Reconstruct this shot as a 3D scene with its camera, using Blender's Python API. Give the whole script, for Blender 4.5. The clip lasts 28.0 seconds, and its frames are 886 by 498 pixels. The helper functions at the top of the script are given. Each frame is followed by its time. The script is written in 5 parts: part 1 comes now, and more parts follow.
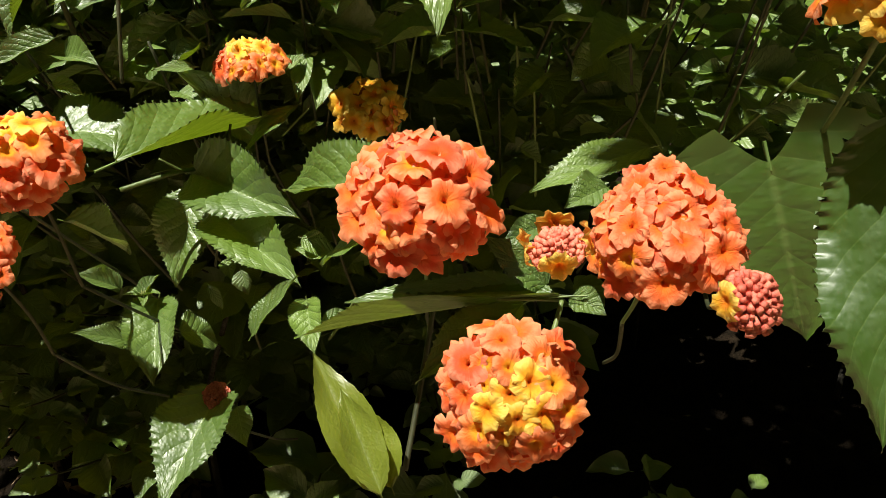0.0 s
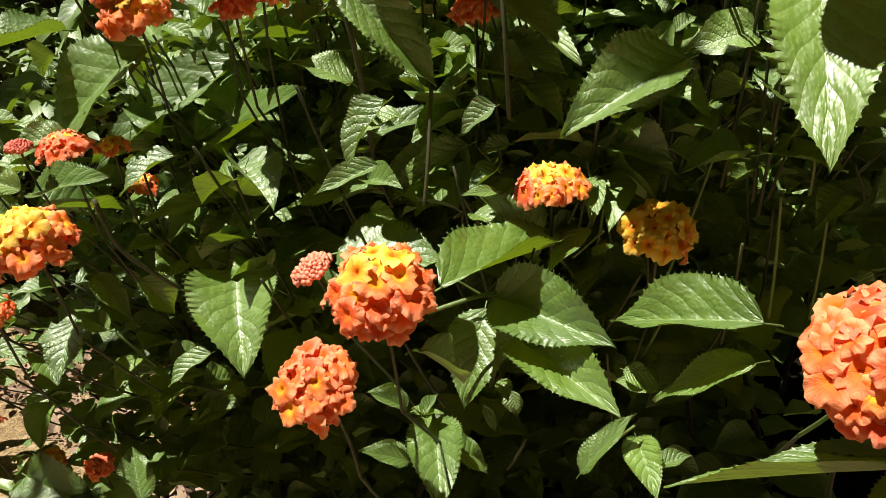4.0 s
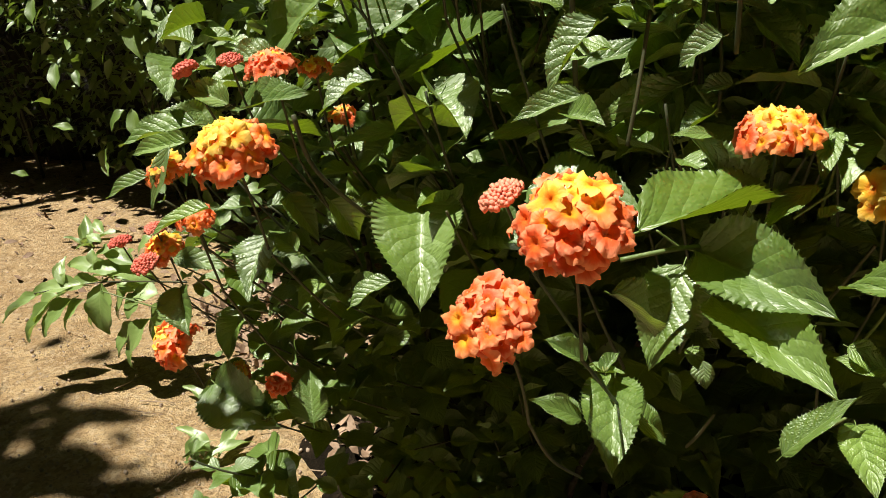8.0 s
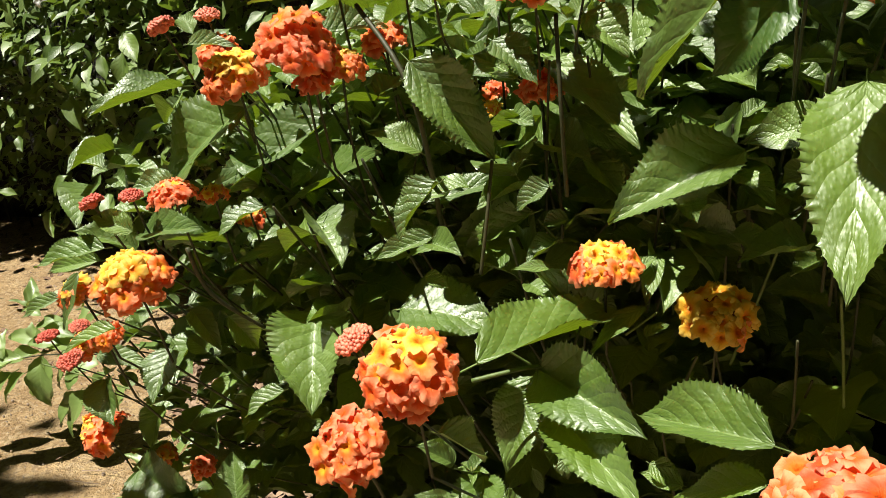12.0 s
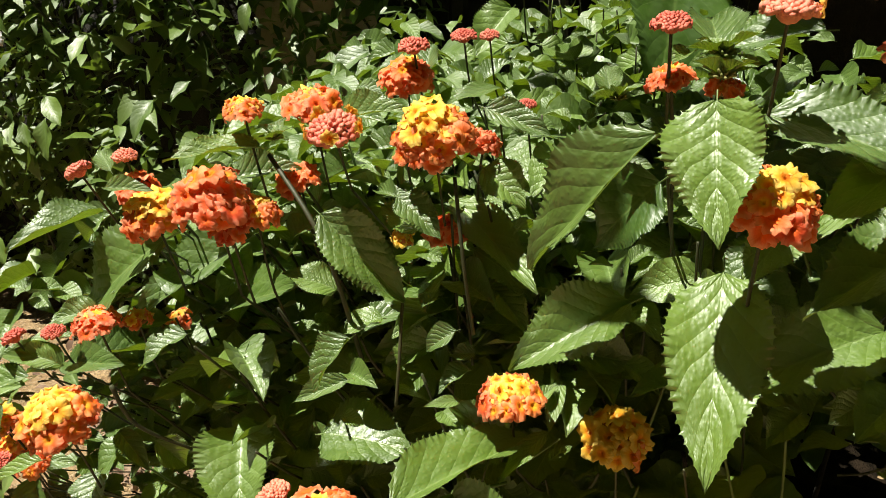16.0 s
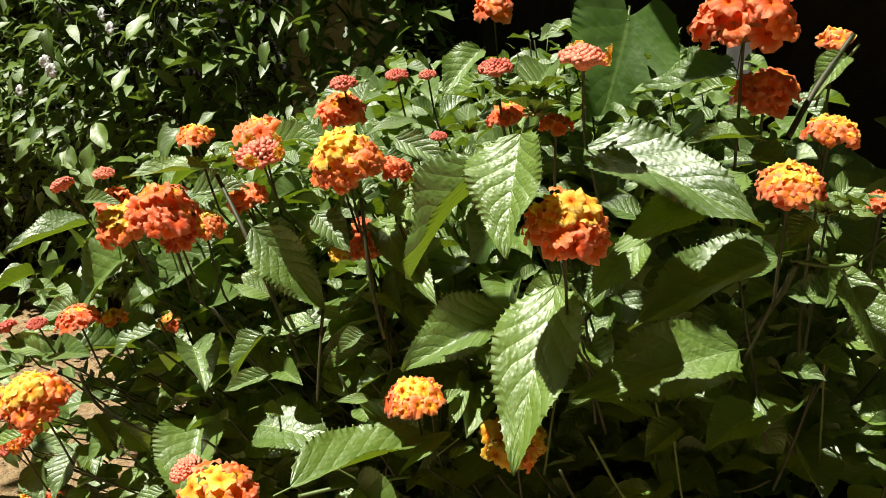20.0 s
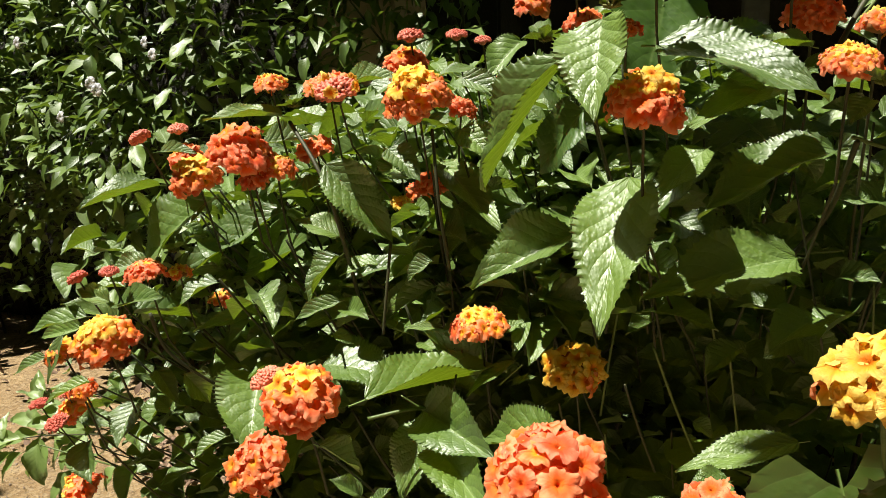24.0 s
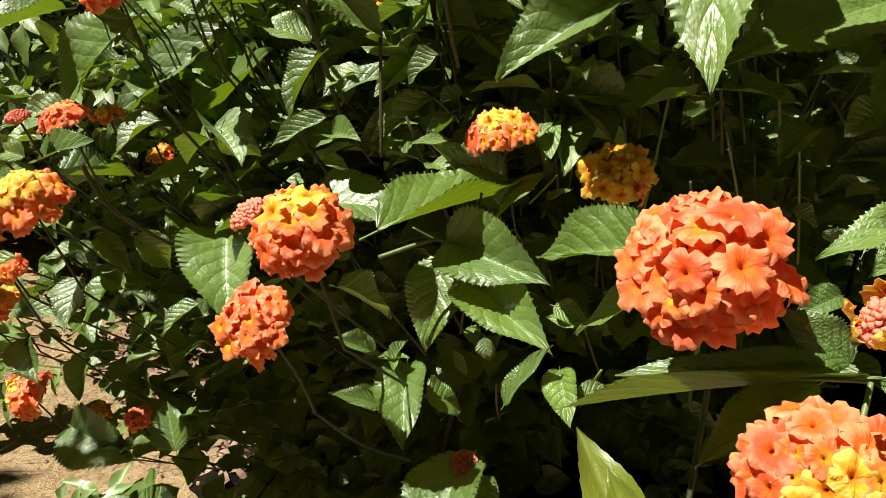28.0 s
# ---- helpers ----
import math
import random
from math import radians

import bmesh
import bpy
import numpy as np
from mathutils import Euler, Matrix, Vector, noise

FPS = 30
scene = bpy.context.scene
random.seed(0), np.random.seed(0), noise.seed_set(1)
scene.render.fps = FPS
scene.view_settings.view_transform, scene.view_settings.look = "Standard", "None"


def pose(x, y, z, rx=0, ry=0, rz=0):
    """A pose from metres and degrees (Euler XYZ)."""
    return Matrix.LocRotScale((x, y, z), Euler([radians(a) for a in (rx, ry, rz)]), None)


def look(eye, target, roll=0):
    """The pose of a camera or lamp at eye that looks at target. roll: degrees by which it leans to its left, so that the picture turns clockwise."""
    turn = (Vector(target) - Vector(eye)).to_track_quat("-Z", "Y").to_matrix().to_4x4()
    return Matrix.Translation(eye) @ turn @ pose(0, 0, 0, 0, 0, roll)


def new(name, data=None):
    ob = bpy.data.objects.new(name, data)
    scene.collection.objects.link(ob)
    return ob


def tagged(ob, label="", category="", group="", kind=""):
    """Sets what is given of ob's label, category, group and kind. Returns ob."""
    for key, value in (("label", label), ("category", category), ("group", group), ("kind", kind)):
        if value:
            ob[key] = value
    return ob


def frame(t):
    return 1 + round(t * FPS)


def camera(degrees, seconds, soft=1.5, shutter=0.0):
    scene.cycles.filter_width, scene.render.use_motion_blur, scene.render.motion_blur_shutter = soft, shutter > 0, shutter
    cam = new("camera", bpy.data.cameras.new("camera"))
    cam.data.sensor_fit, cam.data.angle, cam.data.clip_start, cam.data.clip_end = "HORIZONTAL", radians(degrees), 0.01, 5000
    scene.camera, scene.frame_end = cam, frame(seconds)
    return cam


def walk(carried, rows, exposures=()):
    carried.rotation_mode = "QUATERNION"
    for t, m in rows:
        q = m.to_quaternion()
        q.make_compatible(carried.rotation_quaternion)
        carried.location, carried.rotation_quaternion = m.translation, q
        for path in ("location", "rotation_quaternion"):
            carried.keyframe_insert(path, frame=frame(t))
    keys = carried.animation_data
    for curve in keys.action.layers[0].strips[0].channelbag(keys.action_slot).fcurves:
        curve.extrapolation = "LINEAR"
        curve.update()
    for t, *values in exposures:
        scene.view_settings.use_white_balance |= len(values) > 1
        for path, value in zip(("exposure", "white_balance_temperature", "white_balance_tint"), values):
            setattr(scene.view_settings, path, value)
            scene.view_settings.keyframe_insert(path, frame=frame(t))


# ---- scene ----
cam = camera(58.6, 28.0, 0.65)
METRES, EYE, TILT, LEAN, TURN = 0.75, 0.60, -27.0, 0.0, 0.0
ROWS = [
    (0.0, 0.0, 0.0, 0.0, 0.0, 0.0, -0.0),
    (0.5, -0.01, 0.0055, -0.0003, 0.96, 0.15, -0.6),
    (1.0, -0.026, 0.0041, -0.002, 2.88, 1.21, -1.37),
    (1.5, -0.0523, 0.0034, -0.0017, 4.41, 1.56, -2.51),
    (2.0, -0.0663, 0.0007, -0.0042, 5.67, 2.63, -3.39),
    (2.5, -0.0763, 0.0002, 0.0157, 5.74, 4.5, -1.73),
    (3.0, -0.0878, 0.0035, 0.0169, 6.77, 5.34, -2.2),
    (3.5, -0.0926, 0.0037, 0.0228, 9.12, 4.85, -2.18),
    (4.0, -0.1188, 0.0025, 0.0205, 8.34, 6.5, -1.76),
    (4.5, -0.1205, -0.0067, 0.0206, 11.38, 6.82, -1.65),
    (6.5, -0.1074, 0.0258, 0.0031, 18.38, 5.09, -4.51),
    (7.0, -0.1228, 0.0355, 0.0022, 17.88, 4.66, -5.5),
    (7.5, -0.1276, 0.0349, 0.0044, 20.03, 3.77, -7.38),
    (8.0, -0.13, 0.0337, 0.0033, 20.95, 3.14, -8.56),
    (8.5, -0.1231, 0.0165, 0.0039, 21.18, 3.51, -9.22),
    (9.0, -0.1042, 0.0044, 0.003, 21.11, 4.54, -9.31),
    (9.5, -0.096, 0.0002, 0.0098, 20.75, 5.13, -8.9),
    (10.0, -0.0958, -0.0088, 0.0222, 20.23, 4.79, -8.6),
    (10.5, -0.0805, -0.0084, 0.038, 21.34, 5.08, -8.18),
    (11.0, -0.0614, 0.0001, 0.0558, 21.04, 5.38, -6.96),
    (11.5, -0.0553, -0.0067, 0.0638, 19.67, 5.55, -6.7),
    (13.5, -0.0665, -0.026, 0.1032, 17.02, 4.66, -5.75),
    (14.0, -0.0724, -0.0284, 0.1258, 16.09, 4.29, -5.69),
    (14.5, -0.0779, -0.0276, 0.1317, 15.09, 5.23, -5.6),
    (15.0, -0.0566, -0.0219, 0.1506, 15.93, 4.4, -3.83),
    (15.5, -0.0502, -0.0347, 0.1606, 14.83, 4.81, -4.19),
    (16.0, -0.0317, -0.0468, 0.1644, 14.61, 6.0, -4.52),
    (16.5, -0.0215, -0.0451, 0.1657, 14.96, 6.26, -5.37),
    (17.0, -0.0103, -0.0497, 0.1734, 16.14, 6.02, -5.75),
    (17.5, 0.0024, -0.0594, 0.1738, 17.06, 6.36, -6.2),
    (18.0, 0.0209, -0.0634, 0.1683, 18.64, 6.85, -6.49),
    (18.5, 0.0373, -0.068, 0.1701, 19.09, 6.58, -6.31),
    (19.0, 0.0642, -0.0702, 0.1691, 19.12, 6.93, -6.06),
    (19.5, 0.0887, -0.0685, 0.1649, 18.97, 7.62, -6.23),
    (20.0, 0.1033, -0.0741, 0.1548, 19.51, 7.96, -7.19),
    (20.5, 0.1202, -0.0904, 0.1512, 20.54, 8.48, -7.77),
    (21.0, 0.1249, -0.1083, 0.1384, 20.98, 9.14, -8.37),
    (21.5, 0.131, -0.1068, 0.1149, 20.87, 12.57, -8.07),
    (23.5, 0.0811, -0.1019, 0.0426, 18.34, 15.49, -7.02),
    (24.0, 0.0741, -0.0962, 0.0313, 19.69, 13.29, -7.24),
    (24.5, 0.0733, -0.1109, 0.0242, 20.02, 12.0, -7.14),
    (25.0, 0.0745, -0.1129, 0.0229, 20.15, 11.53, -6.7),
    (25.5, 0.0722, -0.1104, 0.0254, 20.44, 11.03, -6.21),
    (26.0, 0.0709, -0.1069, 0.0238, 20.37, 10.86, -6.12),
    (26.5, 0.0717, -0.1024, 0.0198, 20.27, 10.74, -6.07),
    (27.0, 0.0408, -0.0756, 0.0277, 18.41, 9.93, -4.97),
    (27.5, -0.0016, -0.0058, 0.0111, 15.7, 5.98, -3.83),
    (28.0, -0.0231, 0.0088, -0.0004, 15.46, 4.85, -1.1),
]
walk(cam, [(t, pose(0, 0, EYE, TILT, LEAN, TURN) @ pose(METRES * x, METRES * y, METRES * z, 90 + pitch, roll, yaw)) for t, x, y, z, yaw, pitch, roll in ROWS], [(0.0, 0.76), (1.0, 0.82), (2.0, 1.06), (4.0, 1.02), (28.0, 0.98)])

# ---- light ----
SUN_FROM = Vector((-0.26, -0.2, 0.94)).normalized()
world = bpy.data.worlds.new("sky_world")
scene.world = world
world.use_nodes = True
wt = world.node_tree
sky = wt.nodes.new("ShaderNodeTexSky")
sky.sky_type, sky.sun_disc = "NISHITA", False
sky.sun_elevation = math.asin(SUN_FROM.z)
sky.sun_rotation = math.atan2(SUN_FROM.x, SUN_FROM.y)
wt.links.new(sky.outputs[0], wt.nodes["Background"].inputs[0])
wt.nodes["Background"].inputs[1].default_value = 0.008
sun_data = bpy.data.lights.new("sun", "SUN")
sun_data.energy, sun_data.angle, sun_data.color = 5.0, radians(0.53), (1.0, 0.95, 0.86)
sun = new("sun", sun_data)
sun.matrix_basis = look(SUN_FROM * 6, (0, 0, 0))
scene.view_settings.exposure = 1.0
rng = random.Random(11)
UP = Vector((0, 0, 1))


# ---- materials ----
class Mat:
    """A node material with a principled shader, and short ways to add nodes."""

    def __init__(self, name):
        self.m = bpy.data.materials.new(name)
        self.m.use_nodes = True
        self.t = self.m.node_tree
        self.p = self.t.nodes["Principled BSDF"]
        self.out = self.t.nodes["Material Output"]

    def n(self, kind):
        return self.t.nodes.new("ShaderNode" + kind)

    def link(self, a, b):
        self.t.links.new(a, b)

    def put(self, socket, value):
        if isinstance(value, bpy.types.NodeSocket):
            self.link(value, socket)
        else:
            socket.default_value = value

    def math(self, op, a, b=0.0, c=0.0):
        node = self.n("Math")
        node.operation = op
        for socket, value in zip(node.inputs, (a, b, c)):
            self.put(socket, value)
        return node.outputs[0]

    def span(self, value, a, b, c, d, kind="SMOOTHSTEP"):
        node = self.n("MapRange")
        node.interpolation_type = kind
        for socket, v in zip(node.inputs, (value, a, b, c, d)):
            self.put(socket, v)
        return node.outputs[0]

    def noise(self, scale, detail=3.0, rough=0.55, where=None):
        node = self.n("TexNoise")
        node.inputs["Scale"].default_value = scale
        node.inputs["Detail"].default_value = detail
        node.inputs["Roughness"].default_value = rough
        if where:
            self.link(where, node.inputs["Vector"])
        return node.outputs[0]

    def mix(self, f, a, b):
        node = self.n("Mix")
        node.data_type = "RGBA"
        self.put(node.inputs[0], f)
        for socket, v in ((node.inputs[6], a), (node.inputs[7], b)):
            self.put(socket, v if isinstance(v, bpy.types.NodeSocket) else (*v, 1.0))
        return node.outputs[2]

    def bump(self, height, strength, distance):
        node = self.n("Bump")
        node.inputs["Strength"].default_value = strength
        node.inputs["Distance"].default_value = distance
        self.link(height, node.inputs["Height"])
        self.link(node.outputs[0], self.p.inputs["Normal"])
        return node.outputs[0]

    def thin(self, colour, share, normal=None):
        """Lets part of the light through, as leaves and petals do."""
        tr = self.n("BsdfTranslucent")
        self.put(tr.inputs[0], colour if isinstance(colour, bpy.types.NodeSocket) else (*colour, 1.0))
        if normal:
            self.link(normal, tr.inputs["Normal"])
        mixed = self.n("MixShader")
        mixed.inputs[0].default_value = share
        self.link(self.p.outputs[0], mixed.inputs[1])
        self.link(tr.outputs[0], mixed.inputs[2])
        self.link(mixed.outputs[0], self.out.inputs["Surface"])


def leaf_material(name, dark, light, through_colour, veins, gloss, share=0.25, bumps=0.8, shine=0.95):
    k = Mat(name)
    uv = k.n("UVMap").outputs[0]
    sep = k.n("SeparateXYZ")
    k.link(uv, sep.inputs[0])
    u, v = sep.outputs[0], sep.outputs[1]
    a = k.math("ABSOLUTE", k.math("MULTIPLY_ADD", u, 2.0, -1.0))
    sway = k.math("MULTIPLY", k.math("SUBTRACT", k.noise(3.0, 1.0, 0.5, uv), 0.5), 0.5)
    bend = k.math("MULTIPLY", k.math("POWER", a, 0.85), 2.3)
    s = k.math("FRACT", k.math("ADD", sway, k.math("SUBTRACT", k.math("MULTIPLY", v, 7.5), bend)))
    near = k.math("MULTIPLY", k.math("ABSOLUTE", k.math("SUBTRACT", s, 0.5)), 2.0)
    bulge = k.math("SUBTRACT", 1.0, k.math("POWER", k.math("SUBTRACT", 1.0, near), 2.6))
    side = k.span(near, 0.0, 0.10, 0.55, 0.0)
    mid = k.span(a, 0.01, 0.06, 1.0, 0.0)
    vein = k.math("MAXIMUM", side, mid)
    net = k.n("TexVoronoi")
    net.feature = "SMOOTH_F1"
    stretch = k.n("Mapping")
    stretch.inputs["Scale"].default_value = (22, 40, 1)
    k.link(uv, stretch.inputs[0])
    k.link(stretch.outputs[0], net.inputs["Vector"])
    net.inputs["Scale"].default_value = 1.0
    cell = k.span(net.outputs[0], 0.0, 0.7, 1.0, 0.0)
    rand = k.n("ObjectInfo").outputs["Random"]
    where = k.n("TexCoord").outputs["Object"]
    blotch = k.noise(2.3, 4.0, 0.6, where)
    fine = k.noise(45.0, 3.0, 0.6, where)
    f = k.math("ADD", k.math("MULTIPLY", rand, 0.55), k.math("MULTIPLY", k.math("SUBTRACT", blotch, 0.5), 1.0))
    colour = k.mix(k.span(f, 0.0, 0.75, 0.0, 1.0, "LINEAR"), dark, light)
    colour = k.mix(k.math("MULTIPLY", vein, 0.42), colour, veins)
    colour = k.mix(k.math("MULTIPLY", k.span(fine, 0.62, 0.75, 0.0, 1.0), 0.18), colour, (0.16, 0.17, 0.05))
    k.link(colour, k.p.inputs["Base Color"])
    k.link(k.span(k.noise(9.0, 3.0, 0.6, where), 0.3, 0.7, gloss - 0.05, gloss + 0.12), k.p.inputs["Roughness"])
    k.p.inputs["Specular IOR Level"].default_value = shine
    k.p.inputs["IOR"].default_value = 1.58
    k.p.inputs["Coat Weight"].default_value = 0.3 * shine
    k.p.inputs["Coat IOR"].default_value = 1.6
    k.p.inputs["Coat Roughness"].default_value = 0.5
    k.p.inputs["Coat Tint"].default_value = (0.97, 1.0, 0.93, 1.0)
    height = k.math("ADD", k.math("MULTIPLY", k.math("MULTIPLY_ADD", mid, -0.5, bulge), 0.30), k.math("ADD", k.math("MULTIPLY", cell, 0.20), k.math("MULTIPLY", fine, 0.08)))
    normal = k.bump(height, bumps, 0.0013)
    k.link(normal, k.p.inputs["Coat Normal"])
    k.thin(through_colour, share, normal)
    return k.m


LEAF = leaf_material("lantana_leaf", (0.058, 0.115, 0.010), (0.150, 0.245, 0.024), (0.32, 0.48, 0.012), (0.23, 0.33, 0.09), 0.48, 0.16, bumps=0.75, shine=1.0)
LEAF_BIG = leaf_material("broad_leaf", (0.034, 0.084, 0.007), (0.075, 0.15, 0.012), (0.18, 0.36, 0.02), (0.17, 0.26, 0.06), 0.46, 0.18, 0.35, 0.8)
LEAF_YOUNG = leaf_material("young_leaf", (0.13, 0.18, 0.015), (0.2, 0.24, 0.02), (0.42, 0.46, 0.02), (0.22, 0.26, 0.08), 0.4, 0.25, 0.3)
LEAF_HEDGE = leaf_material("hedge_leaf", (0.065, 0.12, 0.014), (0.165, 0.25, 0.038), (0.24, 0.36, 0.03), (0.18, 0.25, 0.08), 0.46, 0.18, 0.3, 0.6)
LEAF_WEED = leaf_material("weed_leaf", (0.14, 0.22, 0.045), (0.24, 0.34, 0.09), (0.3, 0.42, 0.06), (0.3, 0.38, 0.14), 0.45, 0.25, 0.3)


def petal_material(name, throat, blade, rim, share=0.36):
    k = Mat(name)
    sep = k.n("SeparateXYZ")
    uv = k.n("UVMap").outputs[0]
    k.link(uv, sep.inputs[0])
    r = sep.outputs[0]
    where = k.n("TexCoord").outputs["Object"]
    rand = k.n("ObjectInfo").outputs["Random"]
    ray = k.n("Mapping")
    ray.inputs["Scale"].default_value = (1.2, 34.0, 1.0)
    k.link(uv, ray.inputs[0])
    streak = k.noise(1.0, 3.0, 0.6, ray.outputs[0])
    blot = k.math("ADD", k.math("MULTIPLY", k.noise(7.0, 4.0, 0.65, where), 0.55), k.math("MULTIPLY", streak, 0.45))
    inner = k.mix(k.span(k.math("ADD", r, k.math("MULTIPLY", k.math("SUBTRACT", blot, 0.5), 0.25)), 0.16, 0.5, 0.0, 1.0), throat, blade)
    col = k.mix(k.math("MULTIPLY", k.span(k.math("ADD", r, k.math("MULTIPLY", blot, 0.6)), 0.75, 1.2, 0.0, 1.0), 0.9), inner, rim)
    hsv = k.n("HueSaturation")
    k.link(col, hsv.inputs["Color"])
    k.link(k.math("MULTIPLY_ADD", rand, 0.012, 0.495), hsv.inputs["Hue"])
    k.link(k.math("MULTIPLY_ADD", rand, 0.3, 0.85), hsv.inputs["Value"])
    k.link(hsv.outputs[0], k.p.inputs["Base Color"])
    k.p.inputs["Roughness"].default_value = 0.55
    k.p.inputs["Specular IOR Level"].default_value = 0.3
    normal = k.bump(blot, 0.9, 0.0011)
    k.thin(hsv.outputs[0], share, normal)
    return k.m


PETAL_YELLOW = petal_material("yellow_petal", (0.88, 0.27, 0.01), (0.94, 0.52, 0.035), (0.95, 0.70, 0.15))
PETAL_ORANGE = petal_material("orange_petal", (0.90, 0.42, 0.02), (0.91, 0.20, 0.03), (0.95, 0.36, 0.15))
PETAL_CORAL = petal_material("coral_petal", (0.88, 0.17, 0.016), (0.92, 0.145, 0.036), (0.96, 0.36, 0.18))


def plain_material(name, a, b, scale, rough, bump=0.4, distance=0.0006, thin=0.0):
    k = Mat(name)
    where = k.n("TexCoord").outputs["Object"]
    big, small = k.noise(scale, 4.0, 0.6, where), k.noise(scale * 9, 3.0, 0.6, where)
    f = k.math("ADD", k.math("MULTIPLY", big, 0.7), k.math("MULTIPLY", small, 0.3))
    rand = k.n("ObjectInfo").outputs["Random"]
    f = k.math("ADD", f, k.math("MULTIPLY", k.math("SUBTRACT", rand, 0.5), 0.25))
    col = k.mix(k.span(f, 0.32, 0.68, 0.0, 1.0), a, b)
    k.link(col, k.p.inputs["Base Color"])
    k.p.inputs["Roughness"].default_value = rough
    k.bump(small, bump, distance)
    if thin:
        k.thin(col, thin)
    return k.m


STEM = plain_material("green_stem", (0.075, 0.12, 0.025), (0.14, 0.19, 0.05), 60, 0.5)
# near-black brown with shade put in, for hedge insides, walls and inner stems
SHADE_BROWN = plain_material("shade_brown", (0.012, 0.012, 0.007), (0.035, 0.03, 0.018), 14, 0.9, 0.8, 0.01)
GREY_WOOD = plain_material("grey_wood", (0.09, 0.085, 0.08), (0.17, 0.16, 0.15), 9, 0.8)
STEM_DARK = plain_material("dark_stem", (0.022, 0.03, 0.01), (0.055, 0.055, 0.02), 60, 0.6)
TWIG = plain_material("dry_twig", (0.12, 0.08, 0.05), (0.28, 0.2, 0.13), 40, 0.8)
BUD = plain_material("closed_bud", (0.50, 0.08, 0.05), (0.82, 0.28, 0.17), 420, 0.55)
BUD_GREEN = plain_material("green_bud", (0.13, 0.17, 0.03), (0.22, 0.2, 0.06), 300, 0.6)
CORE = plain_material("flower_core", (0.20, 0.10, 0.03), (0.32, 0.10, 0.03), 200, 0.6)
WHITE = plain_material("white_petal", (0.75, 0.76, 0.78), (0.85, 0.85, 0.85), 80, 0.5, thin=0.25)
LITTER = plain_material("dry_leaf", (0.13, 0.075, 0.04), (0.36, 0.25, 0.16), 30, 0.75)
STONE = plain_material("pebble", (0.26, 0.19, 0.13), (0.48, 0.39, 0.29), 50, 0.85)


def ground_material():
    k = Mat("sandy_soil")
    where = k.n("TexCoord").outputs["Object"]
    big, mid, fine = k.noise(1.7, 4.0, 0.6, where), k.noise(24.0, 5.0, 0.65, where), k.noise(230.0, 4.0, 0.7, where)
    grit = k.n("TexVoronoi")
    grit.inputs["Scale"].default_value = 95.0
    k.link(where, grit.inputs["Vector"])
    col = k.mix(k.span(mid, 0.3, 0.7, 0.0, 1.0), (0.42, 0.275, 0.13), (0.64, 0.46, 0.24))
    col = k.mix(k.math("MULTIPLY", k.span(big, 0.4, 0.7, 0.0, 1.0), 0.4), col, (0.34, 0.22, 0.11))
    col = k.mix(k.math("MULTIPLY", k.span(fine, 0.5, 0.7, 0.0, 1.0), 0.55), col, (0.17, 0.11, 0.06))
    col = k.mix(k.math("MULTIPLY", k.span(grit.outputs["Distance"], 0.0, 0.3, 1.0, 0.0), 0.45), col, (0.42, 0.33, 0.23))
    grain = k.n("TexVoronoi")
    grain.inputs["Scale"].default_value = 170.0
    k.link(where, grain.inputs["Vector"])
    tone = k.n("SeparateColor")
    k.link(grain.outputs["Color"], tone.inputs[0])
    col = k.mix(k.math("MULTIPLY", k.span(tone.outputs[0], 0.62, 0.9, 0.0, 1.0), 0.55), col, (0.62, 0.48, 0.30))
    col = k.mix(k.math("MULTIPLY", k.span(tone.outputs[1], 0.68, 0.9, 0.0, 1.0), 0.45), col, (0.18, 0.115, 0.06))
    k.link(col, k.p.inputs["Base Color"])
    k.p.inputs["Roughness"].default_value = 0.95
    k.p.inputs["Specular IOR Level"].default_value = 0.15
    k.bump(k.math("ADD", k.math("MULTIPLY", mid, 1.0), k.math("MULTIPLY", fine, 0.6)), 1.0, 0.022)
    return k.m


SOIL = ground_material()


# ---- building blocks ----
def mesh_of(name, bm, *materials):
    me = bpy.data.meshes.new(name)
    bm.to_mesh(me)
    bm.free()
    for m in materials:
        me.materials.append(m)
    me.polygons.foreach_set("use_smooth", [True] * len(me.polygons))
    return me


def part(name, data, parent, world, label=""):
    """Links a mesh as one part under its thing, at a pose in the world."""
    ob = new(name, data)
    ob.parent = parent
    ob.matrix_basis = PLACED[parent.name].inverted() @ world
    PLACED[ob.name] = world
    return tagged(ob, label)


PLACED = {}


def thing(name, label, category, at=(0, 0, 0), group="", kind=""):
    ob = new(name)
    ob.matrix_basis = Matrix.Translation(at)
    PLACED[ob.name] = ob.matrix_basis.copy()
    return tagged(ob, label, category, group, kind)


def basis(origin, along, normal, sx, sy, sz):
    y = Vector(along).normalized()
    n = Vector(normal)
    z = n - y * n.dot(y)
    if z.length < 1e-4:
        z = y.orthogonal()
    z.normalize()
    x = y.cross(z)
    m = Matrix((x * sx, y * sy, z * sz)).transposed().to_4x4()
    m.translation = Vector(origin)
    return m


